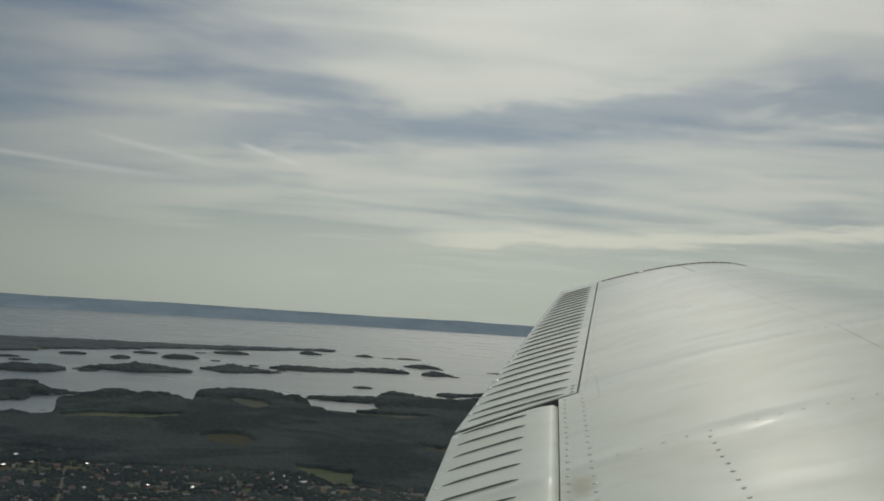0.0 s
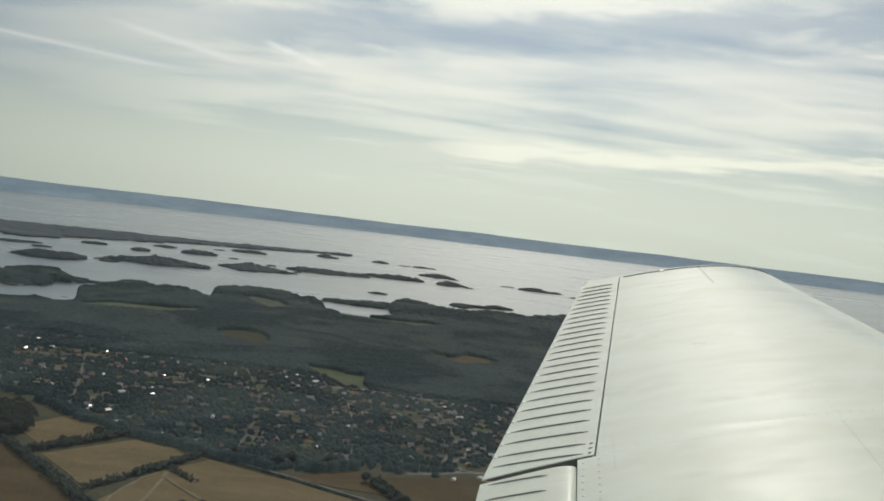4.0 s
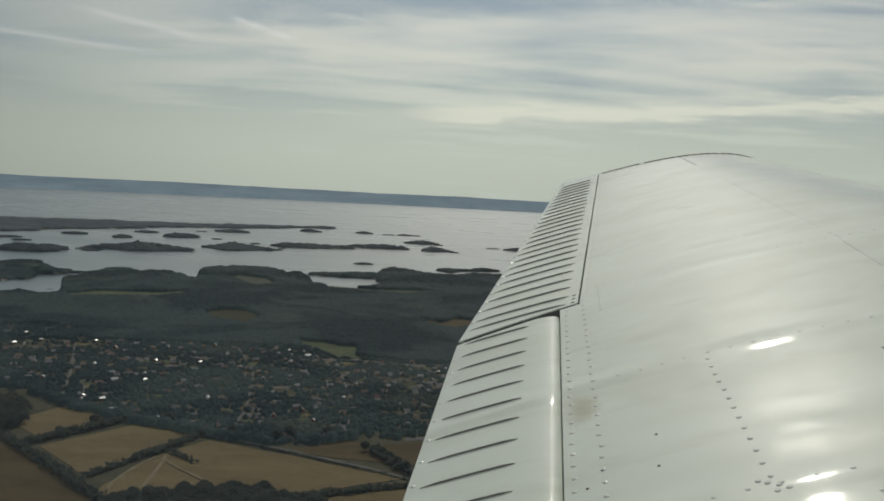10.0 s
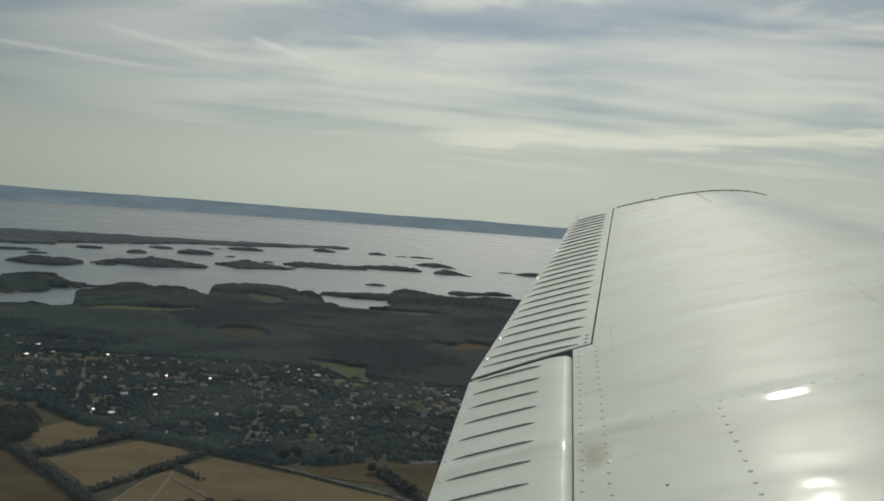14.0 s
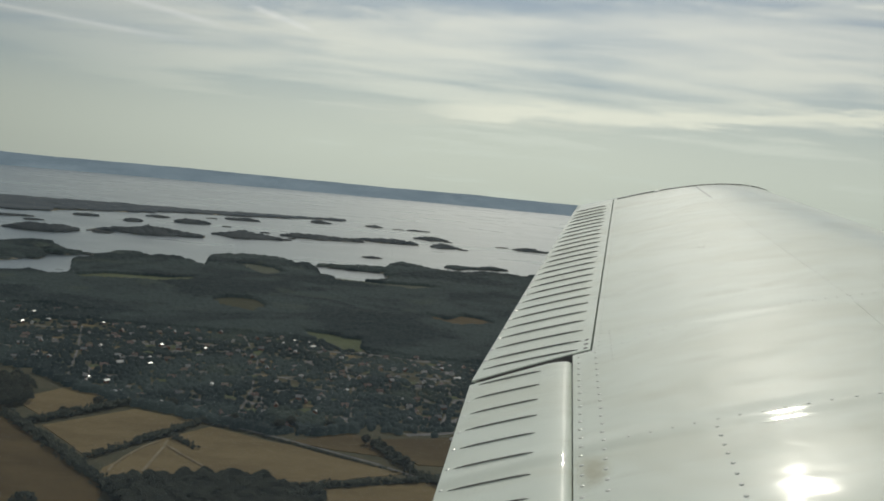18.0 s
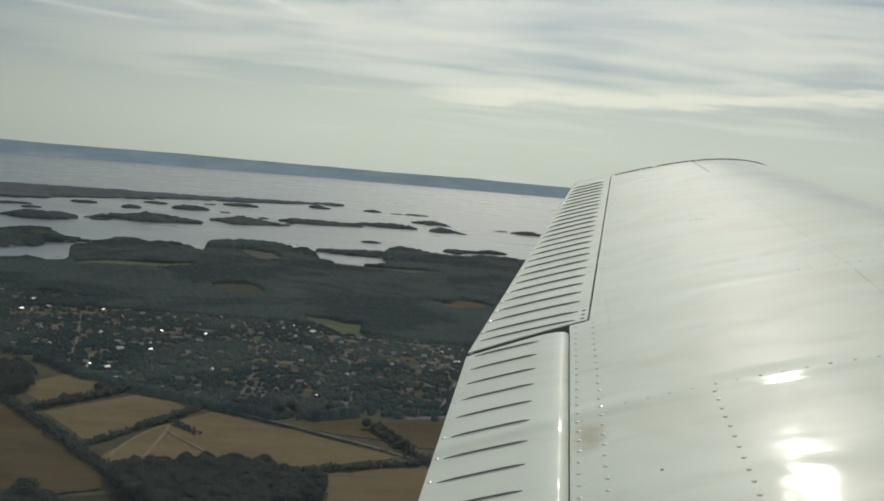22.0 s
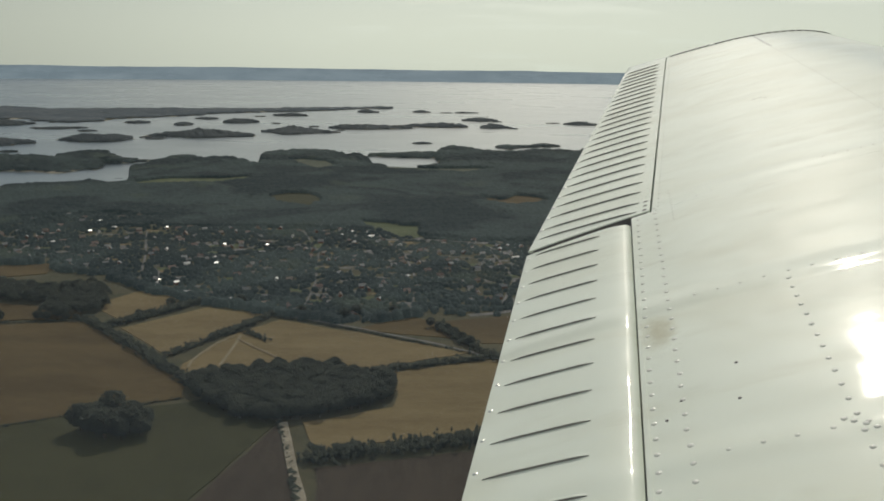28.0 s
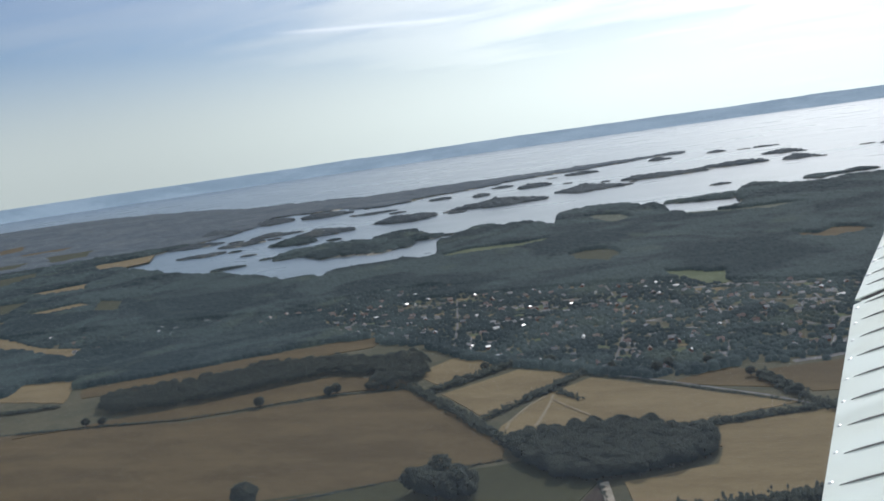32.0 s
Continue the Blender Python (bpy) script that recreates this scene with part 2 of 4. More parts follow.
STUBBLE = varied("wheat_stubble", (0.060, 0.041, 0.013), (0.088, 0.062, 0.023), 0.022, 0.95, 9, (1, 3, 1), 25)
STRAW = varied("pale_straw_field", (0.124, 0.092, 0.041), (0.166, 0.126, 0.060), 0.03, 0.95, 9, (1, 2.5, 1), -30)
PASTURE = varied("dry_pasture", (0.030, 0.031, 0.010), (0.043, 0.043, 0.016), 0.02, 0.95, 10)
PLOUGH = varied("ploughed_soil", (0.035, 0.026, 0.017), (0.051, 0.039, 0.026), 0.04, 0.95, 8, (4, 0.6, 1), 15)
REEDS = varied("reedy_grass", (0.058, 0.066, 0.042), (0.082, 0.090, 0.058), 0.03, 0.95, 8)
MEADOW = varied("green_meadow", (0.060, 0.075, 0.032), (0.086, 0.100, 0.046), 0.03, 0.95, 8)
CHAFF = varied("pale_chaff", (0.17, 0.138, 0.082), (0.225, 0.187, 0.118), 0.4, 0.95, 6)
GRAVEL = varied("gravel_track", (0.20, 0.175, 0.13), (0.28, 0.25, 0.19), 0.3, 0.9, 6)
PAVING = varied("pale_paving", (0.080, 0.078, 0.075), (0.150, 0.145, 0.138), 0.12, 0.8, 8)


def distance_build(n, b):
    """Far hills with the air's pale blue put into colour and a faint glow."""
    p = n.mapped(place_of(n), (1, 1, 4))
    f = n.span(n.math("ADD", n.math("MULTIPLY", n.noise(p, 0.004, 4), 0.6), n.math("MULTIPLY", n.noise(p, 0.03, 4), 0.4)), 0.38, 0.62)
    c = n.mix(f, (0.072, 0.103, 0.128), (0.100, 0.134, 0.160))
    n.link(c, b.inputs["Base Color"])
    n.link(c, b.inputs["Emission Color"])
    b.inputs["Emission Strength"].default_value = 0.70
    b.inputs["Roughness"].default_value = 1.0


DISTANCE = material("hazed_wooded_shore", distance_build)

# ---------------------------------------------------------------- the plan of the land
S = 0.8          # the plan below is drawn at 1 : 0.8
EYE = 88.0
RNG = np.random.default_rng(7)


def curve(table):
    a, r = zip(*table)
    return lambda az: np.interp(az, a, r)


# bearing in degrees to the right of ahead, distance
COAST = curve([(-180, 3000), (-80, 3000), (-50, 1700), (-43, 1450), (-40, 1300), (-38.6, 1190), (-37, 1080), (-35, 1000), (-32.9, 938), (-31.6, 906), (-30.6, 864), (-29.9, 834), (-28.2, 831), (-27.4, 816), (-27, 832), (-26.4, 852), (-24.8, 862), (-23.4, 850), (-21.9, 862), (-21, 842), (-19.8, 838), (-19.5, 870), (-19.4, 948),
               (-18.4, 986), (-16.9, 1044), (-16.2, 1054), (-15.4, 1048), (-14.3, 1046), (-12.8, 1023), (-12.1, 978), (-11.6, 938), (-11.4, 1060), (-10.6, 1120), (-9.1, 1111), (-7.6, 1097), (-6.5, 1056), (-5.4, 1061), (-4.9, 1025),
               (-4.6, 955), (-3.7, 950), (-2.4, 938), (-0.6, 948), (-0.1, 985), (0, 1138), (0.7, 1185), (1.8, 1164), (2.9, 1142), (3.9, 1130), (5, 1125), (6, 1158), (7.4, 1150), (8.4, 1160), (10.7, 1216),
               (14, 1330), (18, 1600), (29, 1850), (60, 2600), (180, 3000)])
NORTH = curve([(-180, 1000), (-42, 1250), (-39.6, 1290), (-38, 1400), (-36, 1480), (-34.8, 1537), (-31.6, 1643), (-30.2, 1900), (-28.5, 1900), (-24.9, 1860), (-23.1, 1745), (-19.2, 1814), (-14.1, 1984), (-8.5, 2119), (-3.4, 2240), (-2.4, 2500), (180, 3000)])
OUTER = curve([(-180, 3900), (-50, 3800), (-44, 3700), (-40, 3500), (-36, 3050), (-33.9, 2860), (-31.6, 2500), (-28.3, 2380), (-23.2, 2200), (-17.8, 2180), (-10.4, 2200), (-3.4, 2290), (-2.2, 2300), (180, 2200)])


def wobble(x, y, scale, seed):
    """Smooth noise from -1 to 1 over arrays."""
    out, amp = np.zeros_like(x), 1.0
    g = np.random.default_rng(seed).random((64, 64)) * 2 - 1
    for octave in range(4):
        u, v = x / scale + 17.3 * octave, y / scale + 5.1 * octave
        i, j = np.floor(u).astype(int), np.floor(v).astype(int)
        fu, fv = u - i, v - j
        fu, fv = fu * fu * (3 - 2 * fu), fv * fv * (3 - 2 * fv)
        a, b = g[i % 64, j % 64], g[(i + 1) % 64, j % 64]
        c, d = g[i % 64, (j + 1) % 64], g[(i + 1) % 64, (j + 1) % 64]
        out += amp * ((a * (1 - fu) + b * fu) * (1 - fv) + (c * (1 - fu) + d * fu) * fv)
        amp, scale = amp * 0.5, scale * 0.5
    return out / 1.6


def shore(x, y):
    """How far inside the land a place of the plan is (negative: on water)."""
    az, r = np.degrees(np.arctan2(x, y)), np.hypot(x, y)
    w = (wobble(x, y, 110.0, 3) * 0.75 + wobble(x, y, 34.0, 4) * 0.45) * np.clip(r / 1000, 0.3, 1.6)
    return np.maximum(COAST(az) - r + 38 * w, np.minimum(r - NORTH(az) + 40 * w, OUTER(az) - r + 40 * w))


LAND = 1.5


def mesh_of(name, verts, tris, smooth=False):
    """A triangle mesh from arrays."""
    me = bpy.data.meshes.new(name)
    verts, tris = np.asarray(verts, np.float32), np.asarray(tris, np.int32)
    me.vertices.add(len(verts))
    me.vertices.foreach_set("co", verts.ravel())
    me.loops.add(tris.size)
    me.loops.foreach_set("vertex_index", tris.ravel())
    me.polygons.add(len(tris))
    me.polygons.foreach_set("loop_start", np.arange(0, tris.size, 3, dtype=np.int32))
    me.polygons.foreach_set("use_smooth", np.full(len(tris), smooth))
    me.update(calc_edges=True)
    return me


def thing(name, me, mat, label="", category="", group="", kind="", parent=None):
    ob = new(name, me)
    if me is not None and mat is not None and not me.materials:
        me.materials.append(mat)
    if parent is not None:
        ob.parent = parent
    return tagged(ob, label, category, group, kind)


def part(name, bm, mat, parent, label="", smooth=False):
    """Links a bmesh as one mesh object under a thing or a part."""
    me = bpy.data.meshes.new(name)
    bm.to_mesh(me)
    bm.free()
    if smooth:
        me.polygons.foreach_set("use_smooth", [True] * len(me.polygons))
    me.materials.append(mat)
    ob = new(name, me)
    ob.parent = parent
    return tagged(ob, label)


def make_ground():
    az = np.radians(np.concatenate([np.arange(-180, -64, 4.0), np.arange(-64, 40, 0.2), np.arange(40, 180.1, 4.0)]))
    rr = np.concatenate([[0.002], np.geomspace(30, 4960 / S, 300)])
    a, r = np.meshgrid(az, rr, indexing="ij")
    x, y = r * np.sin(a), r * np.cos(a)
    z = np.clip(shore(x, y) * 0.06, -2.0, LAND)
    v = np.stack([x * S, y * S, z], -1).reshape(-1, 3)
    na, nr = a.shape
    i = (np.arange(na - 1)[:, None] * nr + np.arange(nr - 1)[None]).ravel()
    t = np.concatenate([np.stack([i, i + 1, i + nr + 1], -1), np.stack([i, i + nr + 1, i + nr], -1)])
    t = t[:, ::-1]
    thing("ground", mesh_of("ground", v, t, True), GROUND, "low coastal land of dry grass and dark soil", "ground", kind="structure")
    k = np.linspace(0, 2 * np.pi, 129)[:-1]
    v = np.concatenate([[[0, 0, 0]], np.stack([4960 * np.sin(k), 4960 * np.cos(k), 0 * k], -1)])
    t = np.stack([np.zeros(128, int), np.arange(128) + 1, (np.arange(128) + 1) % 128 + 1], -1)[:, ::-1]
    thing("water", mesh_of("water", v, t), WATER, "calm sea water glittering under a veiled sun", "water", kind="structure")
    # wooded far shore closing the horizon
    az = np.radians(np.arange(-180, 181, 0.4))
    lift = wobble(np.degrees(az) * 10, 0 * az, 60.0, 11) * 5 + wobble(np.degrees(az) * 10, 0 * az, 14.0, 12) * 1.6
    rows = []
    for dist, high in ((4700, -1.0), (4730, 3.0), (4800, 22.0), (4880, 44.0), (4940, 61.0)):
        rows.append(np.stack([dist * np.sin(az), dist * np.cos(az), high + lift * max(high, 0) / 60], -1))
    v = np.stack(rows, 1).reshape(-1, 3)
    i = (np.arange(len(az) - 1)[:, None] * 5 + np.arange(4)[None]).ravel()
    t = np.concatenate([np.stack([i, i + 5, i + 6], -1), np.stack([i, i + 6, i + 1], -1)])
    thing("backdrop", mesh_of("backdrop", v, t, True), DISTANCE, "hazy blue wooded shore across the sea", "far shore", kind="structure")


make_ground()

# ---------------------------------------------------------------- fields
FIELDS = []


def lay_field(name, mat, label, poly):
    FIELDS.append((name, mat, label, poly))


lay_field("field", STUBBLE, "wide brown stubble field with a hedge beside it", [(-460, 250), (-391, 346), (-349, 308), (-299, 318), (-247, 321), (-186, 349), (-151, 356), (-136, 343), (-86, 284), (-84, 271), (-145, 239), (-180, 226), (-298, 206)])
lay_field("field", STRAW, "small pale straw field below the village", [(-149, 373), (-152, 390), (-144, 408), (-120, 398), (-119, 377), (-133, 357)])
lay_field("field", STRAW, "pale straw field between dark hedges", [(-131, 347), (-104, 380), (-77, 370), (-90, 342), (-101, 313)])
lay_field("field", STRAW, "pale harvested field with old tractor marks", [(-91, 293), (-93, 304), (-84, 338), (-77, 349), (-68, 362), (-24, 340), (13, 321), (-30, 297), (-70, 296)])
lay_field("field", STUBBLE, "narrow brown stubble field along the lane", [(-34, 350), (-13, 368), (0, 363), (8, 338), (-15, 343)])
lay_field("field", STUBBLE, "brown stubble field by the village edge", [(3, 362), (95, 392), (90, 337), (18, 332)])
lay_field("field", STRAW, "pale straw field behind a small wood", [(-41, 252), (-14, 265), (-13, 279), (-30, 292), (13, 309), (110, 345), (100, 265), (20, 249), (-35, 232)])
lay_field("field", PASTURE, "dull green pasture with a clump of trees", [(-250, 150), (-300, 208), (-180, 232), (-104, 258), (-73, 272), (-49, 252), (-66, 190), (-90, 120)])
lay_field("field", PLOUGH, "dark ploughed field beside a gravel track", [(-63, 196), (-49, 249), (-46, 248), (-33, 190), (-26, 120), (-84, 120)])
lay_field("field", PLOUGH, "dark brown field behind a thick hedge", [(-33, 221), (13, 233), (90, 250), (80, 150), (-20, 130), (-29, 190)])
lay_field("field", STUBBLE, "long brown strip field along the forest", [(-357, 383), (-318, 408), (-260, 441), (-227, 460), (-205, 464), (-203, 440), (-252, 412), (-297, 383), (-343, 366)])
lay_field("field", STRAW, "pale straw field beside woodland", [(-403, 366), (-417, 401), (-378, 406), (-349, 359)])
lay_field("field", STRAW, "pale straw strip among dark woods", [(-629, 574), (-491, 498), (-447, 488), (-423, 452), (-573, 517)])
lay_field("field", STRAW, "distant pale straw field", [(-669, 652), (-634, 704), (-594, 679), (-621, 636)])
lay_field("field", PASTURE, "distant green pasture", [(-562, 629), (-619, 709), (-571, 692), (-524, 624)])
lay_field("field", PASTURE, "distant green field at the wood", [(-784, 722), (-739, 750), (-683, 660), (-693, 620)])
lay_field("field", STUBBLE, "brown stubble field by a wood edge", [(-560, 300), (-480, 372), (-400, 350), (-410, 290), (-490, 240)])
lay_field("meadow", MEADOW, "bright green meadow behind the village", [(-60, 611), (-52, 604), (-36, 602), (-26, 592), (-12, 588), (-9, 566), (-13, 546), (-24, 549), (-33, 562), (-42, 568), (-53, 584)])
lay_field("meadow", REEDS, "reedy clearing along the shore", [(-174, 995), (-158, 1012), (-124, 990), (-106, 935), (-127, 900), (-152, 940)])
lay_field("meadow", MEADOW, "long green meadow near the shore", [(-280, 790), (-262, 822), (-233, 826), (-205, 828), (-182, 850), (-176, 815), (-200, 782), (-240, 768), (-268, 760)])
lay_field("field", STUBBLE, "brown strip field between two dark woods", [(-330, 305), (-300, 322), (-264, 341), (-235, 360), (-202, 383), (-175, 377), (-156, 371), (-153, 361), (-188, 354), (-250, 324), (-299, 319)])
lay_field("meadow", STUBBLE, "tan clearing in the forest", [(28, 735), (38, 690), (60, 676), (98, 705), (84, 728), (66, 741), (50, 712)])
lay_field("meadow", REEDS, "dull green meadow on the headland", [(-61, 940), (-40, 936), (-9, 928), (44, 935), (68, 916), (25, 872), (-20, 888), (-56, 905)])
lay_field("meadow", PASTURE, "dry grassy clearing in the forest", [(-143, 712), (-131, 736), (-108, 736), (-92, 700), (-98, 660), (-119, 672), (-132, 685)])
lay_field("field", STRAW, "far pale field beyond the forest", [(-911, 1044), (-850, 1111), (-793, 1022), (-821, 949)])
lay_field("field", PASTURE, "far dull field beyond the forest", [(-1043, 970), (-1006, 1043), (-929, 956), (-921, 854)])
lay_field("field", PASTURE, "far dull green field near the inlet", [(-1246, 1298), (-1150, 1342), (-1054, 1213), (-1086, 1141)])
lay_field("field", STUBBLE, "far brown field by the coast", [(-1672, 1607), (-1684, 1726), (-1512, 1538), (-1492, 1430)])
lay_field("field", STRAW, "small straw field in the woods", [(-657, 601), (-663, 647), (-636, 606), (-607, 553)])
lay_field("field", PASTURE, "far green field on the coast", [(-1290, 1180), (-1200, 1240), (-1140, 1130), (-1230, 1080)])
lay_field("field", STUBBLE, "far brown field on the coast", [(-1420, 1420), (-1330, 1500), (-1280, 1400), (-1350, 1350)])
lay_field("field", STRAW, "pale field in a forest clearing", [(-800, 800), (-750, 850), (-700, 790), (-745, 765)])


def inside(x, y, poly, grow=0.0):
    """Which places lie in a polygon of the plan."""
    hit = np.zeros(x.shape, bool)
    pts = np.array(poly, float)
    if grow:
        c = pts.mean(0)
        pts = c + (pts - c) * (1 + grow / np.maximum(np.linalg.norm(pts - c, axis=1), 1))[:, None]
    for (x0, y0), (x1, y1) in zip(pts, np.roll(pts, -1, 0)):
        if y0 == y1:
            continue
        cross = ((y0 > y) != (y1 > y)) & (x < (x1 - x0) * (y - y0) / (y1 - y0) + x0)
        hit ^= cross
    return hit


def make_fields():
    for k, (name, mat, label, poly) in enumerate(FIELDS):
        bm = bmesh.new()
        pts = []
        for (x0, y0), (x1, y1) in zip(poly, poly[1:] + poly[:1]):
            steps = max(2, int(math.hypot(x1 - x0, y1 - y0) / 9))
            for s in range(steps):
                u = s / steps
                sway = 1.4 * math.sin(u * math.pi)
                pts.append((x0 + (x1 - x0) * u + RNG.normal() * 0.5 * (s > 0), y0 + (y1 - y0) * u + sway * RNG.normal() * 0.5))
        top = [bm.verts.new((x * S, y * S, LAND + 0.10 + 0.012 * k)) for x, y in pts]
        low = [bm.verts.new((x * S, y * S, LAND - 0.3)) for x, y in pts]
        bm.faces.new(top)
        for i in range(len(top)):
            bm.faces.new((low[i], low[i - 1], top[i - 1], top[i]))
        bmesh.ops.recalc_face_normals(bm, faces=bm.faces)
        ob = part(name, bm, mat, None)
        tagged(ob, label, name, kind="structure")


make_fields()


def ribbon(name, pts, width, mat, label, lift=0.5):
    bm = bmesh.new()
    prev = None
    for i, (x, y) in enumerate(pts):
        ax, ay = pts[max(i - 1, 0)]
        bx, by = pts[min(i + 1, len(pts) - 1)]
        d = Vector((bx - ax, by - ay, 0)).normalized()
        s = Vector((-d.y, d.x, 0)) * width * 0.5
        c = Vector((x * S, y * S, LAND + lift))
        row = [bm.verts.new(c + s), bm.verts.new(c - s)]
        if prev:
            bm.faces.new((prev[0], prev[1], row[1], row[0]))
        prev = row
    ob = part(name, bm, mat, None)
    return tagged(ob, label, "track", kind="structure")


ribbon("road_track", [(-47, 251), (-44, 240), (-39, 220), (-34, 203), (-30, 180), (-26, 150)], 2.2, GRAVEL, "pale gravel farm track beside a ploughed field")
ribbon("road_track", [(-180, 228), (-145, 240), (-110, 258), (-80, 273)], 0.6, STUBBLE, "narrow dry track between two fields")
ribbon("road_track", [(-69, 368), (-34, 350), (1, 329), (30, 307), (60, 296)], 0.8, PAVING, "narrow lane between village and fields")
ribbon("wheel_mark", [(-79, 302), (-79, 317), (-79, 331), (-80, 340)], 1.0, CHAFF, "pale old wheel mark in a straw field", 0.32)
ribbon("wheel_mark", [(-90, 300), (-90.5, 307), (-89, 318), (-86, 330), (-82, 338)], 0.9, CHAFF, "pale curved wheel mark in a straw field", 0.33)
ribbon("wheel_mark", [(-80, 335), (-72, 325), (-58, 310)], 0.7, CHAFF, "faint wheel mark in a straw field", 0.34)

# ---------------------------------------------------------------- woods
RING = np.array([(math.cos(k), math.sin(k)) for k in np.arange(6) * math.pi / 3])
PUFF = np.concatenate([np.c_[RING * 0.95, np.full(6, 0.25)], np.c_[RING @ np.array([[0.866, 0.5], [-0.5, 0.866]]) * 0.68, np.full(6, 0.80)], [[0, 0, 0.96]]])
PUFF_T = np.array([t for k in range(6) for t in ((k, (k + 1) % 6, 6 + k), ((k + 1) % 6, 6 + (k + 1) % 6, 6 + k), (6 + k, 6 + (k + 1) % 6, 12))])


CROWN = np.concatenate([np.c_[RING * 1.06, np.zeros(6)], np.c_[RING @ np.array([[0.866, 0.5], [-0.5, 0.866]]) * 0.80, np.full(6, 0.80)], [[0, 0, 1.0]]])
TUFT = np.array([(1, 0, 0.4), (0, 1, 0.5), (-1, 0, 0.45), (0, -1, 0.5), (0, 0, 1.0), (0, 0, -0.2)])
TUFT_T = np.array([t for k in range(4) for t in ((k, (k + 1) % 4, 4), ((k + 1) % 4, k, 5))])


def puffs(name, places, width, height, soft=True, shape=PUFF, faces=PUFF_T, rough=0.12, own_normal=0.42):
    """Many uneven tree crowns in one mesh. places: x, y, z of their feet."""
    n = len(places)
    m = len(shape)
    v = shape[None] * np.stack([width, width, height], -1)[:, None]
    v = v * (1 + RNG.normal(0, rough, (n, m, 1)))
    k = RNG.random(n) * 6.28
    c, s = np.cos(k)[:, None], np.sin(k)[:, None]
    v = np.stack([v[..., 0] * c - v[..., 1] * s, v[..., 0] * s + v[..., 1] * c, v[..., 2]], -1) + np.asarray(places)[:, None]
    t = faces[None] + (np.arange(n) * m)[:, None, None]
    me = mesh_of(name, v.reshape(-1, 3), t.reshape(-1, 3), soft)
    # normals bent towards the sky, so the crowns' dark sides shade lighter
    own = np.empty(len(me.vertices) * 3, np.float32)
    me.vertex_normals.foreach_get("vector", own)
    own = own.reshape(-1, 3) * own_normal + np.array([0, 0, 0.80], np.float32)
    own /= np.linalg.norm(own, axis=1)[:, None]
    me.normals_split_custom_set_from_vertices(own.tolist())
    return me


NEAR_EDGE = curve([(-180, 700), (-80, 700), (-60, 640), (-48, 560), (-44, 530), (-38, 516), (-27, 514), (-25, 500), (-21.7, 468), (-20, 440), (-16, 402), (-10.7, 372), (-5.6, 352), (0, 372), (4, 370), (8, 405), (30, 430), (80, 520), (180, 700)])
VILLAGE = [(-248, 485), (-284, 539), (-221, 568), (-163, 575), (-61, 572), (16, 540), (75, 540), (130, 520), (130, 410), (43, 390), (23, 372), (-13, 377), (-34, 359), (-69, 375), (-108, 394), (-173, 440)]
STREETS = [([(-270, 545), (-200, 520), (-150, 500), (-100, 478), (-50, 460), (0, 440), (120, 430)], 1.0), ([(-60, 368), (-62, 430), (-70, 500), (-90, 570)], 0.9), ([(-13, 372), (-10, 430), (-20, 500), (-40, 560)], 0.9),
           ([(-150, 425), (-165, 480), (-190, 560)], 0.9), ([(-48, 538), (-25, 541), (-5, 541), (30, 532)], 3.2), ([(-14, 548), (-6, 536)], 3.0), ([(30, 392), (40, 440), (30, 520)], 1.0),
           ([(-230, 500), (-150, 455), (-100, 420), (-40, 395), (30, 385)], 1.0), ([(-120, 540), (-40, 505), (60, 480)], 0.8), ([(14, 372), (26, 376), (40, 384), (62, 386)], 3.0), ([(40, 384), (36, 400), (50, 420)], 2.4)]


def clear_of(x, y, roads, gap):
    """Which places keep a gap from the middle of all the roads."""
    ok = np.ones(x.shape, bool)
    for pts, w in roads:
        for (x0, y0), (x1, y1) in zip(pts, pts[1:]):
            u = np.clip(((x - x0) * (x1 - x0) + (y - y0) * (y1 - y0)) / ((x1 - x0) ** 2 + (y1 - y0) ** 2), 0, 1)
            ok &= np.hypot(x - x0 - u * (x1 - x0), y - y0 - u * (y1 - y0)) > gap + w * 0.6
    return ok


def lay_plots():
    """Paved yards, lawns and dry gardens among the houses: kind, x, y, half sides, turn."""
    g = np.random.default_rng(77)
    rows = []
    while len(rows) < 190:
        x, y = g.uniform(-280, 130), g.uniform(350, 575)
        if not inside(np.array([x]), np.array([y]), VILLAGE)[0] or wobble(np.array([x]), np.array([y]), 60.0, 41)[0] > 0.40:
            continue
        kind = int(g.choice(3, p=[0.56, 0.34, 0.10]))
        a, b = (g.uniform(0.7, 1.5), g.uniform(3.0, 9.5)) if kind == 0 and g.random() < 0.55 else (g.uniform(1.4, 3.4), g.uniform(1.5, 4.6))
        rows.append((kind, x, y, a, b, radians(18) + g.choice([0, math.pi / 2, math.pi / 4]) + g.normal() * 0.15))
    return rows


PLOTS = lay_plots()


def off_plots(x, y, gap):
    """Which places keep a gap from all the plots."""
    ok = np.ones(x.shape, bool)
    for _, px, py, a, b, k in PLOTS:
        u, w = (x - px) * math.cos(k) + (y - py) * math.sin(k), (y - py) * math.cos(k) - (x - px) * math.sin(k)
        ok &= (np.abs(u) > a + gap) | (np.abs(w) > b + gap)
    return ok


WEST = [(-345, 520), (-310, 600), (-235, 625), (-200, 610), (-235, 545)]
HAMLET = [(-570, 503), (-564, 547), (-427, 560), (-322, 560), (-300, 505), (-353, 490), (-450, 470)]


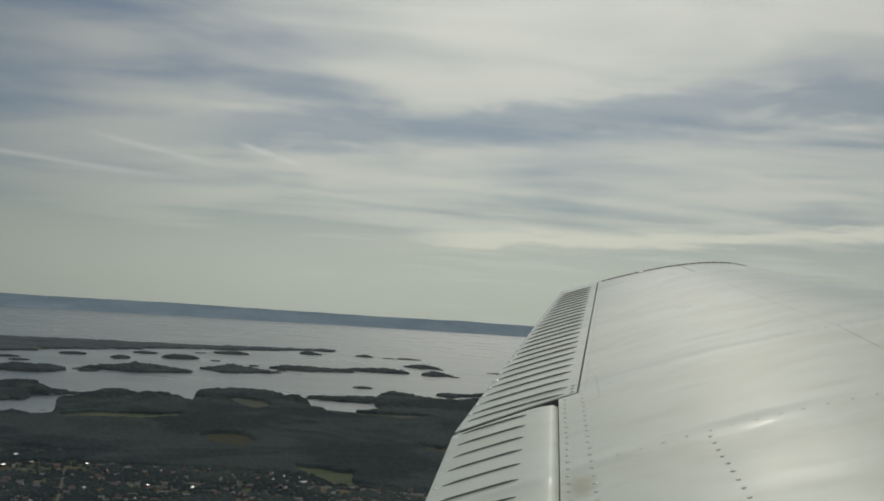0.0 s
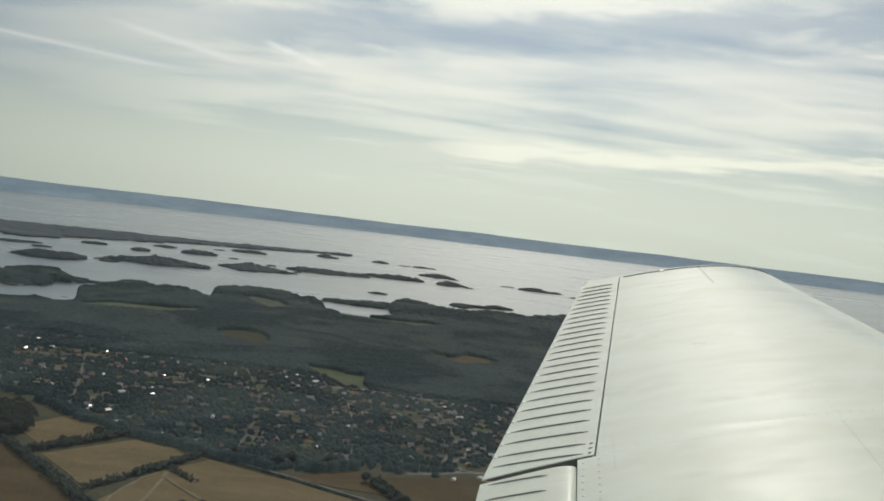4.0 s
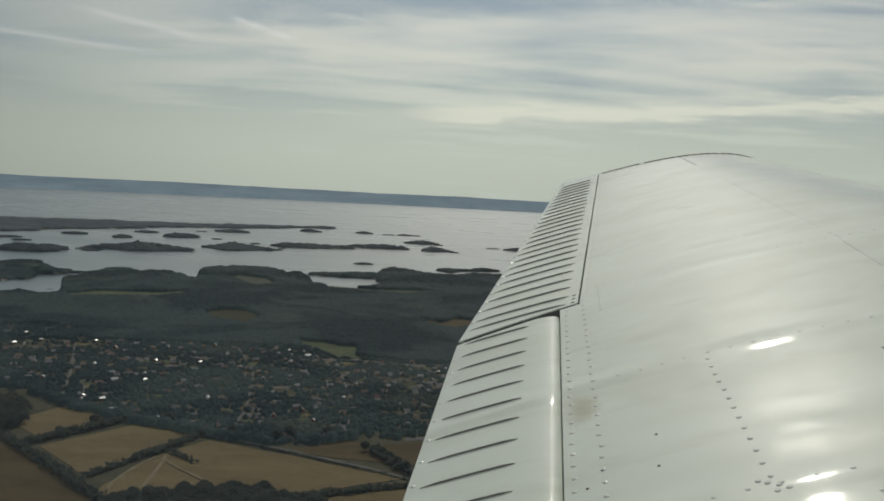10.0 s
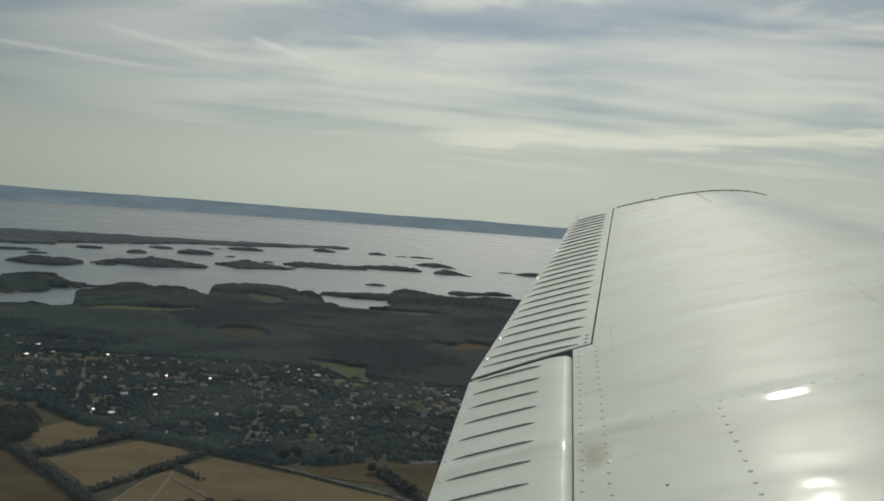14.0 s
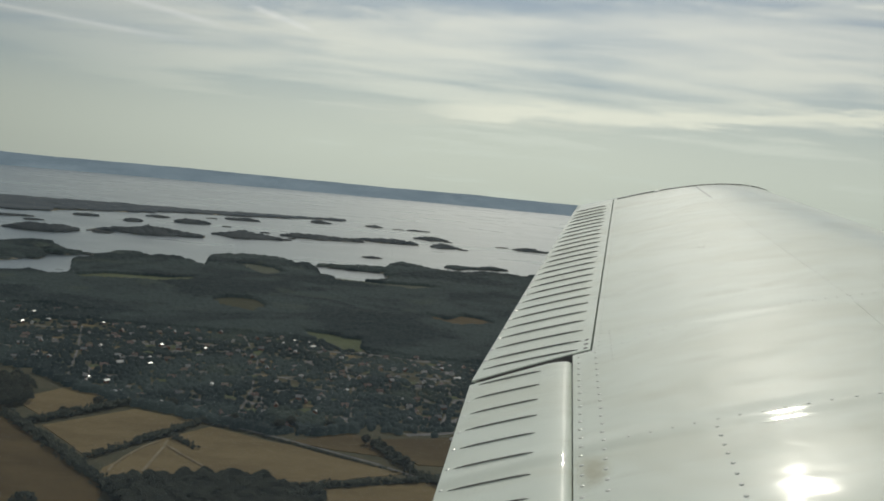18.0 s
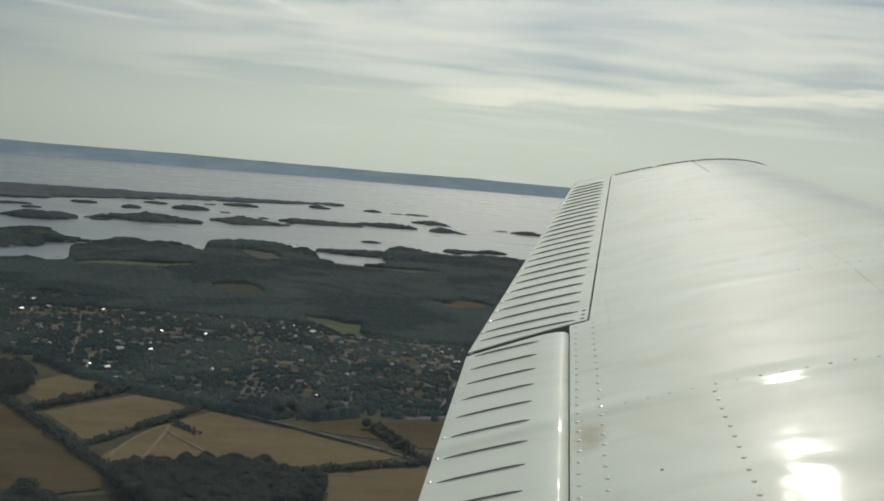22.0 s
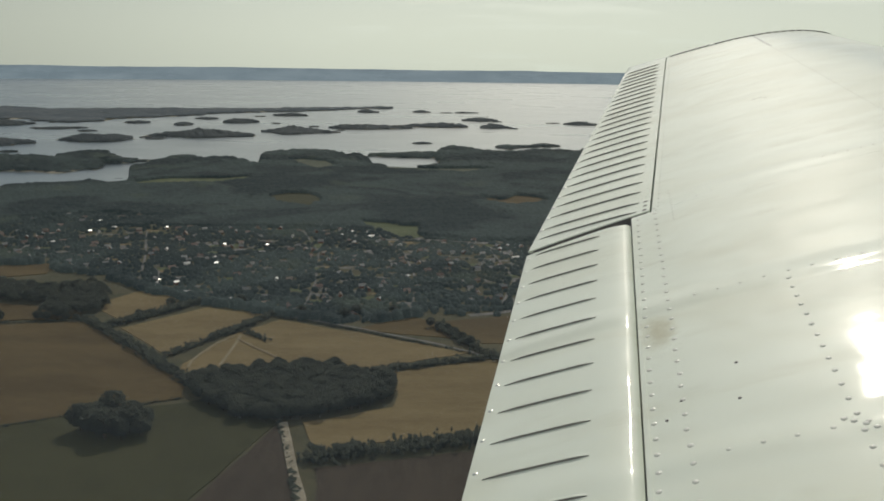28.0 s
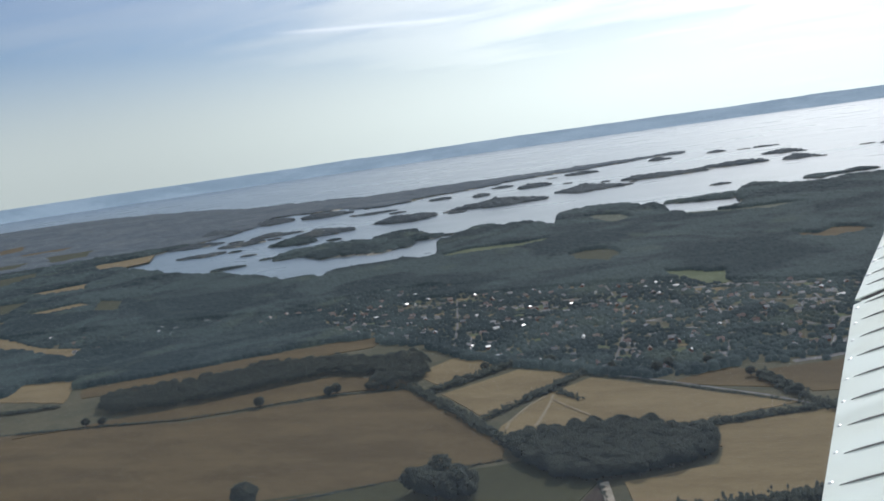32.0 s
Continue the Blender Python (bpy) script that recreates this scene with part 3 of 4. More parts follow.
def woodland(a0, a1, r0, r1, size):
    """Random places in a sector of the plan, about one for each crown."""
    step = size * 0.86
    x, y = np.meshgrid(np.arange(-r1, r1, step), np.arange(0, r1, step))
    x = x + RNG.uniform(-0.36, 0.36, x.shape) * step + np.where(np.arange(x.shape[0]) % 2, 0.5, 0.0)[:, None] * step
    y = y + RNG.uniform(-0.36, 0.36, x.shape) * step
    az, r = np.degrees(np.arctan2(x, y)), np.hypot(x, y)
    keep = (az > a0) & (az < a1) & (r >= r0) & (r < r1)
    return x[keep], y[keep]


def make_forest():
    for label, a0, a1, r0, r1, size in (("dense dark forest round the village", -60, 36, 360, 640, 3.3), ("dense dark mixed forest towards the shore", -60, 36, 640, 950, 3.9),
                                        ("dark forest along the shore", -60, 36, 950, 1500, 6.0), ("distant dark woods on the coast", -62, 36, 1500, 3900, 16.0)):
        x, y = woodland(a0, a1, r0, r1, size)
        az, r = np.degrees(np.arctan2(x, y)), np.hypot(x, y)
        keep = (shore(x, y) > 6) & (r > NEAR_EDGE(az) + 8 * wobble(x, y, 40.0, 5))
        for _, _, _, poly in FIELDS:
            keep &= ~inside(x, y, poly, -1.0)
        town = inside(x, y, VILLAGE, 4) | inside(x, y, HAMLET) | inside(x, y, WEST)
        keep &= ~town | (RNG.random(len(x)) < 0.80)
        keep &= clear_of(x, y, STREETS, 0.4)
        if r0 < 500:
            keep &= off_plots(x, y, 0.5)
        # glades
        keep &= (wobble(x, y, 70.0, 9) < 0.52) | (RNG.random(len(x)) < 0.35)
        x, y = x[keep], y[keep]
        n = len(x)
        town = town[keep]
        tall = size * np.where(r0 > 900, 0.60 + 0.50 * RNG.random(n), 0.86 + 0.22 * RNG.random(n)) * np.where(r0 > 1400, 0.28, 1.0) * np.where(r0 > 900, 0.72, 1.0) * np.where(town, 0.6, 1.0) * (1 + 0.38 * wobble(x, y, 75.0, 21))
        wide = size * (0.72 + 0.26 * RNG.random(n)) * np.where(town, 0.36 + 0.42 * RNG.random(n), 1.0)
        me = puffs("forest", np.stack([x * S, y * S, np.full(n, LAND - 0.4)], -1), wide * S, tall * S * 1.15, True, CROWN, PUFF_T, 0.06, 0.30)
        thing("forest", me, FOREST if r0 < 1400 else HAZED_WOODS, label, "forest", kind="stuff")


make_forest()

# islands: bearing, distance, half length, half depth, turn
ISLANDS_INNER = [(-27.0, 1062, 70, 98, 4), (-22.2, 1050, 66, 100, -4), (-26.7, 1312, 52, 50, 3), (-21.5, 1344, 61, 44, -5), (-15.1, 1386, 73, 50, 0), (-29.7, 1740, 47, 60, 0), (-26.4, 1706, 66, 56, 0), (-33.4, 1624, 44, 50, 0),
                 (-9.5, 1449, 61, 62, -12), (-5.0, 1551, 74, 43, -3), (0.0, 1603, 62, 34, -4), (-1.7, 1076, 62, 30, 4), (4.5, 1212, 26, 22, 0), (5.7, 1222, 17, 14, 0), (6.9, 1250, 21, 16, 0), (-23.3, 1583, 41, 18, 0), (-34.6, 1258, 34, 19, 0), (-33.2, 1040, 23, 13, 0), (-28.4, 1230, 40, 40, 3)]
ISLANDS_OUTER = [(-16.3, 1636, 20, 34, 0), (-14.6, 1805, 24, 26, 0), (-12.5, 1702, 41, 38, 0), (-9.6, 1915, 55, 28, 0), (-4.6, 2066, 26, 36, 0), (2.6, 1784, 35, 32, 0), (3.6, 1596, 33, 30, 0), (-1.1, 1251, 13, 10, 0),
                 (9.2, 1726, 50, 25, -4), (-1.2, 2092, 22, 26, 0), (4.6, 1197, 13, 18, 0), (6.9, 1237, 17, 18, 0), (-20.8, 1936, 25, 28, 0), (-18.8, 1704, 28, 22, 0), (-21.9, 1514, 17, 13, 0), (1.6, 2080, 30, 16, 0)]
ISLANDS_EAST = [(12.6, 1660, 30, 24, 0), (15.5, 1760, 22, 20, 0), (19.5, 1900, 34, 28, 0), (23.0, 2150, 30, 30, 0), (13.2, 1960, 14, 16, 0), (-30.0, 1420, 46, 22, 0), (-31.9, 1345, 34, 26, 0), (-35.0, 1440, 40, 26, 0), (-29.4, 1045, 20, 12, 0)]


def make_island(az, r, a, b, turn):
    a, b = a * 0.80, b * 0.74
    cx, cy = r * math.sin(radians(az)), r * math.cos(radians(az))
    spin = radians(turn - az)
    k = np.linspace(0, 2 * np.pi, 49)[:-1]
    off = np.clip(1.0 + 0.80 * wobble(cx + 40 * np.cos(k), cy + 40 * np.sin(k), 44.0, 31) + 0.40 * wobble(cx + 40 * np.cos(k), cy + 40 * np.sin(k), 11.0, 33), 0.3, 1.75)
    rings = []
    for f, z in ((1.06, -0.8), (1.0, 0.1), (0.93, 0.9), (0.5, 1.4), (0.02, 1.6)):
        u, v = a * f * off * np.cos(k), b * f * off * np.sin(k) * np.abs(np.sin(k)) ** 0.5
        rings.append(np.stack([(cx + u * math.cos(spin) - v * math.sin(spin)) * S, (cy + u * math.sin(spin) + v * math.cos(spin)) * S, np.full(48, z)], -1))
    v = np.concatenate(rings)
    t = []
    for q in range(4):
        for i in range(48):
            j = (i + 1) % 48
            t += [(q * 48 + i, q * 48 + j, q * 48 + 48 + j), (q * 48 + i, q * 48 + 48 + j, q * 48 + 48 + i)]
    ob = thing("island", mesh_of("island", v, t, True), ROCK, "low rocky island covered with dark trees", "island", "islands in the bay")
    size = min(5.0 + r / 600, 2.2 + 0.16 * min(a, b))
    n = max(20, int(3.0 * a * b / (size * size) * 3.4))
    q, w = np.sqrt(RNG.random(n)) * 0.93, RNG.random(n) * 2 * np.pi
    o = np.interp(w, np.append(k, 2 * np.pi), np.append(off, off[0]))
    u, vv = a * q * o * np.cos(w), b * q * o * np.sin(w) * np.abs(np.sin(w)) ** 0.5
    x, y = cx + u * math.cos(spin) - vv * math.sin(spin), cy + u * math.sin(spin) + vv * math.cos(spin)
    tall = size * (0.90 + 0.25 * RNG.random(n)) * (1.15 - 0.80 * q * q) * (0.85 + 0.5 * wobble(x, y, 30.0, 35)) * min(1.0, 0.35 + b / 40)
    me = puffs("canopy", np.stack([x * S, y * S, np.full(n, 0.6)], -1), size * S * (0.65 + 0.3 * RNG.random(n)), tall * S, True, CROWN, PUFF_T, 0.08)
    thing("canopy", me, FOREST if r < 1250 else HAZED_FOREST, "dark tree crowns", kind="stuff", parent=ob)


for row in ISLANDS_INNER + ISLANDS_OUTER + ISLANDS_EAST:
    make_island(*row)
    if row[2] > 28:
        for _ in range(2 if row[2] > 55 else 1):
            side = RNG.choice([-1, 1])
            make_island(row[0] + side * math.degrees(row[2] * RNG.uniform(0.9, 1.45) / row[1]), row[1] + RNG.uniform(-1.1, 1.1) * row[3], RNG.uniform(4, 17), RNG.uniform(4, 9), RNG.uniform(-8, 8))

# ---------------------------------------------------------------- the aircraft's wing


def paint_build(n, b):
    """Glossy off-white paint over slightly dented sheet metal, streaked along the airflow, with a brown window smudge
    painted on.
    """
    p = n.add("ShaderNodeTexCoord").outputs["Object"]
    streak = n.noise(n.mapped(p, (0.9, 7.0, 1)), 1.6, 6, 0.62, 0.4)
    grime = n.noise(p, 14.0, 5, 0.6)
    f = n.math("MULTIPLY", n.span(streak, 0.42, 0.72), n.span(grime, 0.30, 0.70))
    c = n.mix(n.math("MULTIPLY", f, 0.75), (0.805, 0.860, 0.765), (0.62, 0.645, 0.54))
    film = n.span(n.noise(n.mapped(p, (0.8, 1.6, 1), (0, 0, 12)), 2.6, 5, 0.6, 0.6), 0.40, 0.68)
    c = n.mix(n.math("MULTIPLY", film, 0.60), c, (0.70, 0.725, 0.60))
    # brown smudge of the cabin window, drawn on the wing skin instead
    away = n.add("ShaderNodeVectorMath", operation="DISTANCE")
    n.link(n.mapped(p, (1, 0.55, 0)), away.inputs[0])
    away.inputs[1].default_value = (0.305, -0.68 * 0.55, 0)
    ragged = n.math("ADD", away.outputs["Value"], n.span(n.noise(p, 26.0, 4, 0.6), 0.3, 0.7, -0.007, 0.007))
    window_smudge = n.math("MULTIPLY", n.span(ragged, 0.002, 0.046, 1.0, 0.0), 0.62)
    n.link(n.mix(window_smudge, c, (0.35, 0.295, 0.13)), b.inputs["Base Color"])
    n.link(n.span(n.noise(n.mapped(p, (1, 3, 1)), 3.0, 5, 0.6), 0.3, 0.7, 0.36, 0.46), b.inputs["Roughness"])
    b.inputs["Specular IOR Level"].default_value = 0.10
    b.inputs["Coat Weight"].default_value, b.inputs["Coat Roughness"].default_value = 0.58, 0.064
    wide = n.noise(n.mapped(p, (1.2, 1.0, 1)), 3.2, 2, 0.5, 0.3)
    bands = n.math("MULTIPLY", n.noise(n.mapped(p, (1.0, 1.3, 1), (0, 0, 34)), 6.0, 2, 0.45, 0.4), 0.24)
    small = n.math("MULTIPLY", n.noise(p, 19.0, 2, 0.5), 0.03)
    # the skin stands a little proud along the ribs
    sep = n.add("ShaderNodeSeparateXYZ")
    n.link(p, sep.inputs[0])
    ribs = None
    for y, high in ((-1.085, 0.30), (-0.566, 0.50), (0.068, 0.25)):
        off = n.math("ABSOLUTE", n.math("ADD", sep.outputs[1], -y))
        crest = n.math("MULTIPLY", n.span(off, 0.0, 0.055, 1.0, 0.0), high)
        ribs = crest if ribs is None else n.math("ADD", ribs, crest)
    ribs = n.math("MULTIPLY", ribs, n.span(n.noise(n.mapped(p, (1, 0.3, 1)), 4.0, 2), 0.3, 0.7, 0.5, 1.3))
    bump(n, b, n.math("ADD", n.math("ADD", wide, ribs), n.math("ADD", bands, small)), 0.55, 0.0095)
    k = b.inputs["Normal"].links[0].from_socket
    n.link(k, b.inputs["Coat Normal"])


def metal_build(n, b):
    b.inputs["Base Color"].default_value = (0.78, 0.78, 0.75, 1)
    b.inputs["Metallic"].default_value = 0.9
    b.inputs["Roughness"].default_value = 0.36
    n.link(n.mix(n.noise(n.add("ShaderNodeTexCoord").outputs["Object"], 60.0), (0.62, 0.62, 0.58), (0.86, 0.86, 0.83)), b.inputs["Base Color"])


def seal_shade_build(n, b):
    n.link(n.mix(n.noise(n.add("ShaderNodeTexCoord").outputs["Object"], 40.0), (0.05, 0.045, 0.04), (0.12, 0.11, 0.10)), b.inputs["Base Color"])
    b.inputs["Roughness"].default_value = 0.7


PAINT = material("white_wing_paint", paint_build)
METAL = material("bright_rivet_metal", metal_build)
SEAL_AND_SHADE = material("dark_sealant_and_shade", seal_shade_build)


# dark tones that paint the shaded face of the pressed ridges
def ridge_shade_build(n, b):
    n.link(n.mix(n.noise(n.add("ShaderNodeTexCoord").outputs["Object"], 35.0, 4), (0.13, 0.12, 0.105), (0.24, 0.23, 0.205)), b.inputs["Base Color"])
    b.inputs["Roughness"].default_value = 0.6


RIDGE_SHADE = material("ridge_shade_paint", ridge_shade_build)


def stud_build(n, b):
    n.link(n.mix(n.noise(n.add("ShaderNodeTexCoord").outputs["Object"], 30.0), (0.74, 0.75, 0.68), (0.86, 0.86, 0.80)), b.inputs["Base Color"])
    b.inputs["Roughness"].default_value = 0.14
    b.inputs["Specular IOR Level"].default_value = 0.8


STUD = material("painted_rivet", stud_build)

SPAN, TIP_BACK, TIP_CHORD, CHORD, THICK, TWIST = 2.5843, 0.2847, 1.0326, 1.6, 0.9317, radians(2.059)
HINGE_IN, HINGE_OUT, COVE = 0.3201, TIP_BACK + 0.2109, 0.2698


def section(c):
    """Upper and lower height of the wing section at a fraction of the chord from its nose."""
    c = min(max(c, 0.0), 1.0)
    yt = 0.75 * (0.2969 * math.sqrt(c) - 0.126 * c - 0.3516 * c ** 2 + 0.2843 * c ** 3 - 0.1036 * c ** 4)
    yc = 0.125 * (0.8 * c - c * c) if c < 0.4 else 0.05556 * (0.2 + 0.8 * c - c * c)
    return yc + yt, yc - yt


def station(y):
    s = min(max(y / SPAN, 0.0), 1.0)
    return s, TIP_BACK * s, CHORD + (TIP_CHORD - CHORD) * s


def skin(x, y, lift=0.0, lower=False):
    """A place on the wing's skin: x forward of the trailing edge at the break, y outboard."""
    s, te, ch = station(y)
    z = THICK * ch * section(1 - (x - te) / ch)[1 if lower else 0] - (x - te - ch * 0.5) * math.tan(TWIST * s)
    return Vector((x, y, z + lift))


def hinge(y):
    return HINGE_IN + (HINGE_OUT - HINGE_IN) * min(max(y / SPAN, 0), 1)


wing = tagged(new("aircraft_wing"), "white metal wing of a light aircraft with corrugated control surfaces", "wing")
wing.matrix_world = Matrix(((0.9583, 0.18175, -0.22053, 0.2339), (-0.20823, 0.97261, -0.10329, 2.31254), (0.19572, 0.1449, 0.9699, 87.55578), (0, 0, 0, 1)))


def sheet(bm, rows, flip=False):
    """Quads between rows of places; returns the vertices."""
    vs = [[bm.verts.new(p) for p in row] for row in rows]
    for a, b in zip(vs, vs[1:]):
        for i in range(len(a) - 1):
            q = (a[i], a[i + 1], b[i + 1], b[i])
            bm.faces.new(q[::-1] if flip else q)
    return vs


def skin_panel(name, y0, y1, back, steps, label=""):
    """A closed wing box from the rear edge to the nose between two stations."""
    bm = bmesh.new()
    rows = []
    for k in range(steps + 1):
        y = y0 + (y1 - y0) * k / steps
        _, te, ch = station(y)
        x0, x1 = back(y), te + ch
        xs = [x0 + (x1 - x0) * math.sin(i / 44 * math.pi / 2) ** 1.0 for i in range(45)]
        up = [skin(x, y) for x in xs]
        low = [skin(x, y, lower=True) for x in xs[::-1]]
        rows.append(up + low + [up[0]])
    vs = sheet(bm, rows, True)
    for end in (vs[0], vs[-1]):
        bm.faces.new(end[:-1])
    bmesh.ops.remove_doubles(bm, verts=bm.verts, dist=1e-5)
    bmesh.ops.recalc_face_normals(bm, faces=bm.faces)
    ob = part(name, bm, PAINT, wing, label, True)
    ob.data.set_sharp_from_angle(angle=radians(35))
    return ob


skin_panel("inner_skin", -2.9, -0.0002, lambda y: COVE + 0.002, 16, "large glossy white skin panel")
skin_panel("outer_skin", 0.0002, SPAN, lambda y: hinge(y) + 0.002, 16, "tapered glossy white skin panel")


def wing_tip():
    bm = bmesh.new()
    rows = []
    for k in range(7):
        u = k / 6
        y = SPAN + 0.004 + 0.16 * u
        _, te, ch = station(SPAN)
        sink = 1 - math.sqrt(max(0.0, 1 - u * u)) * 1.0
        xs = [te + 0.02 * u + (ch - 0.10 * u * u - 0.02 * u) * i / 36 for i in range(37)]
        mid = [(skin(x, SPAN).z + skin(x, SPAN, lower=True).z) / 2 for x in xs]
        up = [Vector((x, y, m + (skin(x, SPAN).z - m) * (1 - sink))) for x, m in zip(xs, mid)]
        low = [Vector((x, y, m + (skin(x, SPAN, lower=True).z - m) * (1 - sink))) for x, m in zip(xs[::-1], mid[::-1])]
        rows.append(up + low + [up[0]])
    sheet(bm, rows, True)
    bmesh.ops.remove_doubles(bm, verts=bm.verts, dist=1e-5)
    bmesh.ops.recalc_face_normals(bm, faces=bm.faces)
    return part("wing_tip", bm, PAINT, wing, "rounded white wing tip fairing", True)


wing_tip()


def control_surface(name, y0, y1, front, nose, label):
    """A closed wedge from the trailing edge to its front; nose: how far its front edge rounds down."""
    bm = bmesh.new()
    rows = []
    steps = 14
    for k in range(steps + 1):
        y = y0 + (y1 - y0) * k / steps
        _, te, _ = station(y)
        x1 = front(y)
        xs = [te + (x1 - te) * i / 28 for i in range(29)]
        up = []
        for x in xs:
            u = max(0.0, (x - (x1 - nose)) / nose) if nose else 0.0
            up.append(skin(x, y, 0.0015 - 0.015 * (1 - math.sqrt(max(0.0, 1 - u * u)))))
        low = [skin(x, y, -0.002, True) for x in xs[::-1]]
        rows.append(up + low + [up[0]])
    vs = sheet(bm, rows, True)
    for end in (vs[0], vs[-1]):
        bm.faces.new(end[:-1])
    bmesh.ops.remove_doubles(bm, verts=bm.verts, dist=1e-5)
    bmesh.ops.recalc_face_normals(bm, faces=bm.faces)
    ob = part(name, bm, PAINT, wing, label, True)
    ob.data.set_sharp_from_angle(angle=radians(35))
    return ob


aileron = control_surface("aileron", 0.012, SPAN - 0.004, lambda y: hinge(y) - 0.003, 0.0, "white aileron with a row of pressed ridges")
flap = control_surface("flap", -2.4, -0.020, lambda y: COVE - 0.002, 0.078, "white flap with pressed ridges and a rounded nose")


def end_rib(y, x1, parent):
    """A thin dark plate on a control surface's end, standing in for gap shade."""
    bm = bmesh.new()
    te = station(y)[1]
    xs = [te + 0.012 + (x1 - te - 0.016) * i / 20 for i in range(21)]
    edge = [skin(x, y, -0.0012) for x in xs] + [skin(x, y, 0.001, True) for x in xs[::-1]]
    front = [bm.verts.new(p - Vector((0, 0.003, 0))) for p in edge]
    back = [bm.verts.new(p + Vector((0, 0.001, 0))) for p in edge]
    bm.faces.new(front)
    for i in range(len(edge)):
        bm.faces.new((front[i - 1], front[i], back[i], back[i - 1]))
    bmesh.ops.recalc_face_normals(bm, faces=bm.faces)
    part("end_rib", bm, SEAL_AND_SHADE, parent, "dark brown plate standing in for the shaded gap")


end_rib(0.012, hinge(0.012) - 0.004, aileron)


def bead(x0, y0, x1, y1, parent, big=1.0):
    """A pressed stiffening ridge across a control surface, tapered at both ends, with shade painted on its inboard
    face.
    """
    bm = bmesh.new()
    rows = []
    for k in range(15):
        u = k / 14
        x, y = x0 + (x1 - x0) * u, y0 + (y1 - y0) * u
        f = min(1.0, 0.30 + 4.0 * u) * min(1.0, 0.30 + 7.0 * (1 - u))
        h, w = 0.0038 * f * big, 0.0048 * (0.5 + 0.5 * f) * big
        rows.append([skin(x, y - w * 0.62, 0.0010), skin(x, y - w * 0.40, 0.0015 + h * 0.90), skin(x, y + w * 0.1, 0.0015 + h), skin(x, y + w * 0.8, 0.0015 + h * 0.6), skin(x, y + w * 1.8, 0.0012)])
    sheet(bm, rows)
    bmesh.ops.recalc_face_normals(bm, faces=bm.faces)
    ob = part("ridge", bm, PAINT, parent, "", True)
    ob.data.materials.append(RIDGE_SHADE)
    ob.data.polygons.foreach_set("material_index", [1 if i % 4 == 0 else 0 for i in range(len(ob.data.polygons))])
    ob.data.set_sharp_from_angle(angle=radians(30))
    return ob


AILERON_BEADS = [0.160 + 0.0966 * k for k in range(25)]
bead(0.026, 0.086, 0.286, 0.032, aileron, 1.1)
for y in AILERON_BEADS:
    bead(station(y)[1] + 0.016, y, hinge(y - 0.055) - 0.032, y - 0.055, aileron, 1.15)
for k in range(24):
    bead(0.026, -0.038 - 0.0972 * k, 0.192, -0.064 - 0.0958 * k, flap, 1.0)

DOME = [(math.cos(k), math.sin(k)) for k in np.arange(7) * 2 * math.pi / 7]


def rivets(name, places, radius, parent, mat, label="", high=0.15, single=True):
    """A row of domed rivet heads on the skin. places: x, y on the wing."""
    if single:
        for q in places:
            rivets(name, [q], radius, parent, mat, "", high, False)
        return
    v, t = [], []
    for x, y in places:
        p = skin(x, y, 0.0002)
        dx, dy = (skin(x + 0.01, y) - skin(x - 0.01, y)).normalized(), Vector((0, 1, 0))
        up = dx.cross(dy).normalized()
        b = len(v)
        v += [tuple(p + (dx * c + dy * s) * radius - up * 0.0004) for c, s in DOME]
        v += [tuple(p + (dx * c + dy * s) * radius * 0.80 + up * radius * high * 0.8) for c, s in DOME]
        v.append(tuple(p + up * radius * high))
        for k in range(7):
            q = (k + 1) % 7
            t += [(b + k, b + q, b + 7 + q), (b + k, b + 7 + q, b + 7 + k), (b + 7 + k, b + 7 + q, b + 14)]
    thing(name, mesh_of(name, v, t, True), mat, label, parent=parent, kind="stuff" if len(places) > 1 else "")


def line(x0, y0, x1, y1, step):
    n = max(2, int(math.hypot(x1 - x0, y1 - y0) / step))
    return [(x0 + (x1 - x0) * k / n + RNG.normal() * 0.0006, y0 + (y1 - y0) * k / n + RNG.normal() * 0.0006) for k in range(n + 1)]


R0 = 0.0040
rivets("rivet_strip", line(0.2875, -2.3, 0.2875, -0.03, 0.041), R0 * 1.3, wing, STUD, "painted rivet heads", single=False)
rivets("rivet_strip", line(0.336, -2.3, 0.330, 0.02, 0.041), R0 * 1.3, wing, STUD, "painted rivet heads", single=False)
rivets("rivet_strip", line(hinge(0.03) + 0.018, 0.03, hinge(SPAN) + 0.018, SPAN - 0.03, 0.034), R0 * 0.8, wing, STUD, "painted rivet heads", single=False)
rivets("rivet_strip", line(0.372, -0.10, 0.372, 0.14, 0.026), R0 * 0.8, wing, STUD, "painted rivet heads", single=False)
for y, step in ((-1.62, 0.044), (-1.085, 0.042), (-0.566, 0.040), (0.62, 0.040), (1.28, 0.040), (1.95, 0.040)):
    _, te, ch = station(y)
    rivets("rivet", line(max(0.352, hinge(y) + 0.06), y, te + ch * 0.96, y, step), R0 * (1.0 if y < 0.3 else 0.5), wing, STUD, "painted rivet heads", single=y < -0.5)
rivets("rivet_strip", line(0.40, 0.012, 0.54, 0.050, 0.030), R0 * 0.9, wing, STUD, "painted rivet heads", single=False)
rivets("rivet_strip", line(0.735, 0.066, 1.40, 0.070, 0.028), R0, wing, STUD, "painted rivet heads", single=False)
rivets("rivet", line(0.545, -2.3, 0.540, -0.60, 0.038), R0 * 1.15, wing, STUD, "", 0.19)
rivets("rivet", line(0.556, -1.10, 0.526, -1.07, 0.014), R0 * 1.2, wing, STUD, "", 0.19)
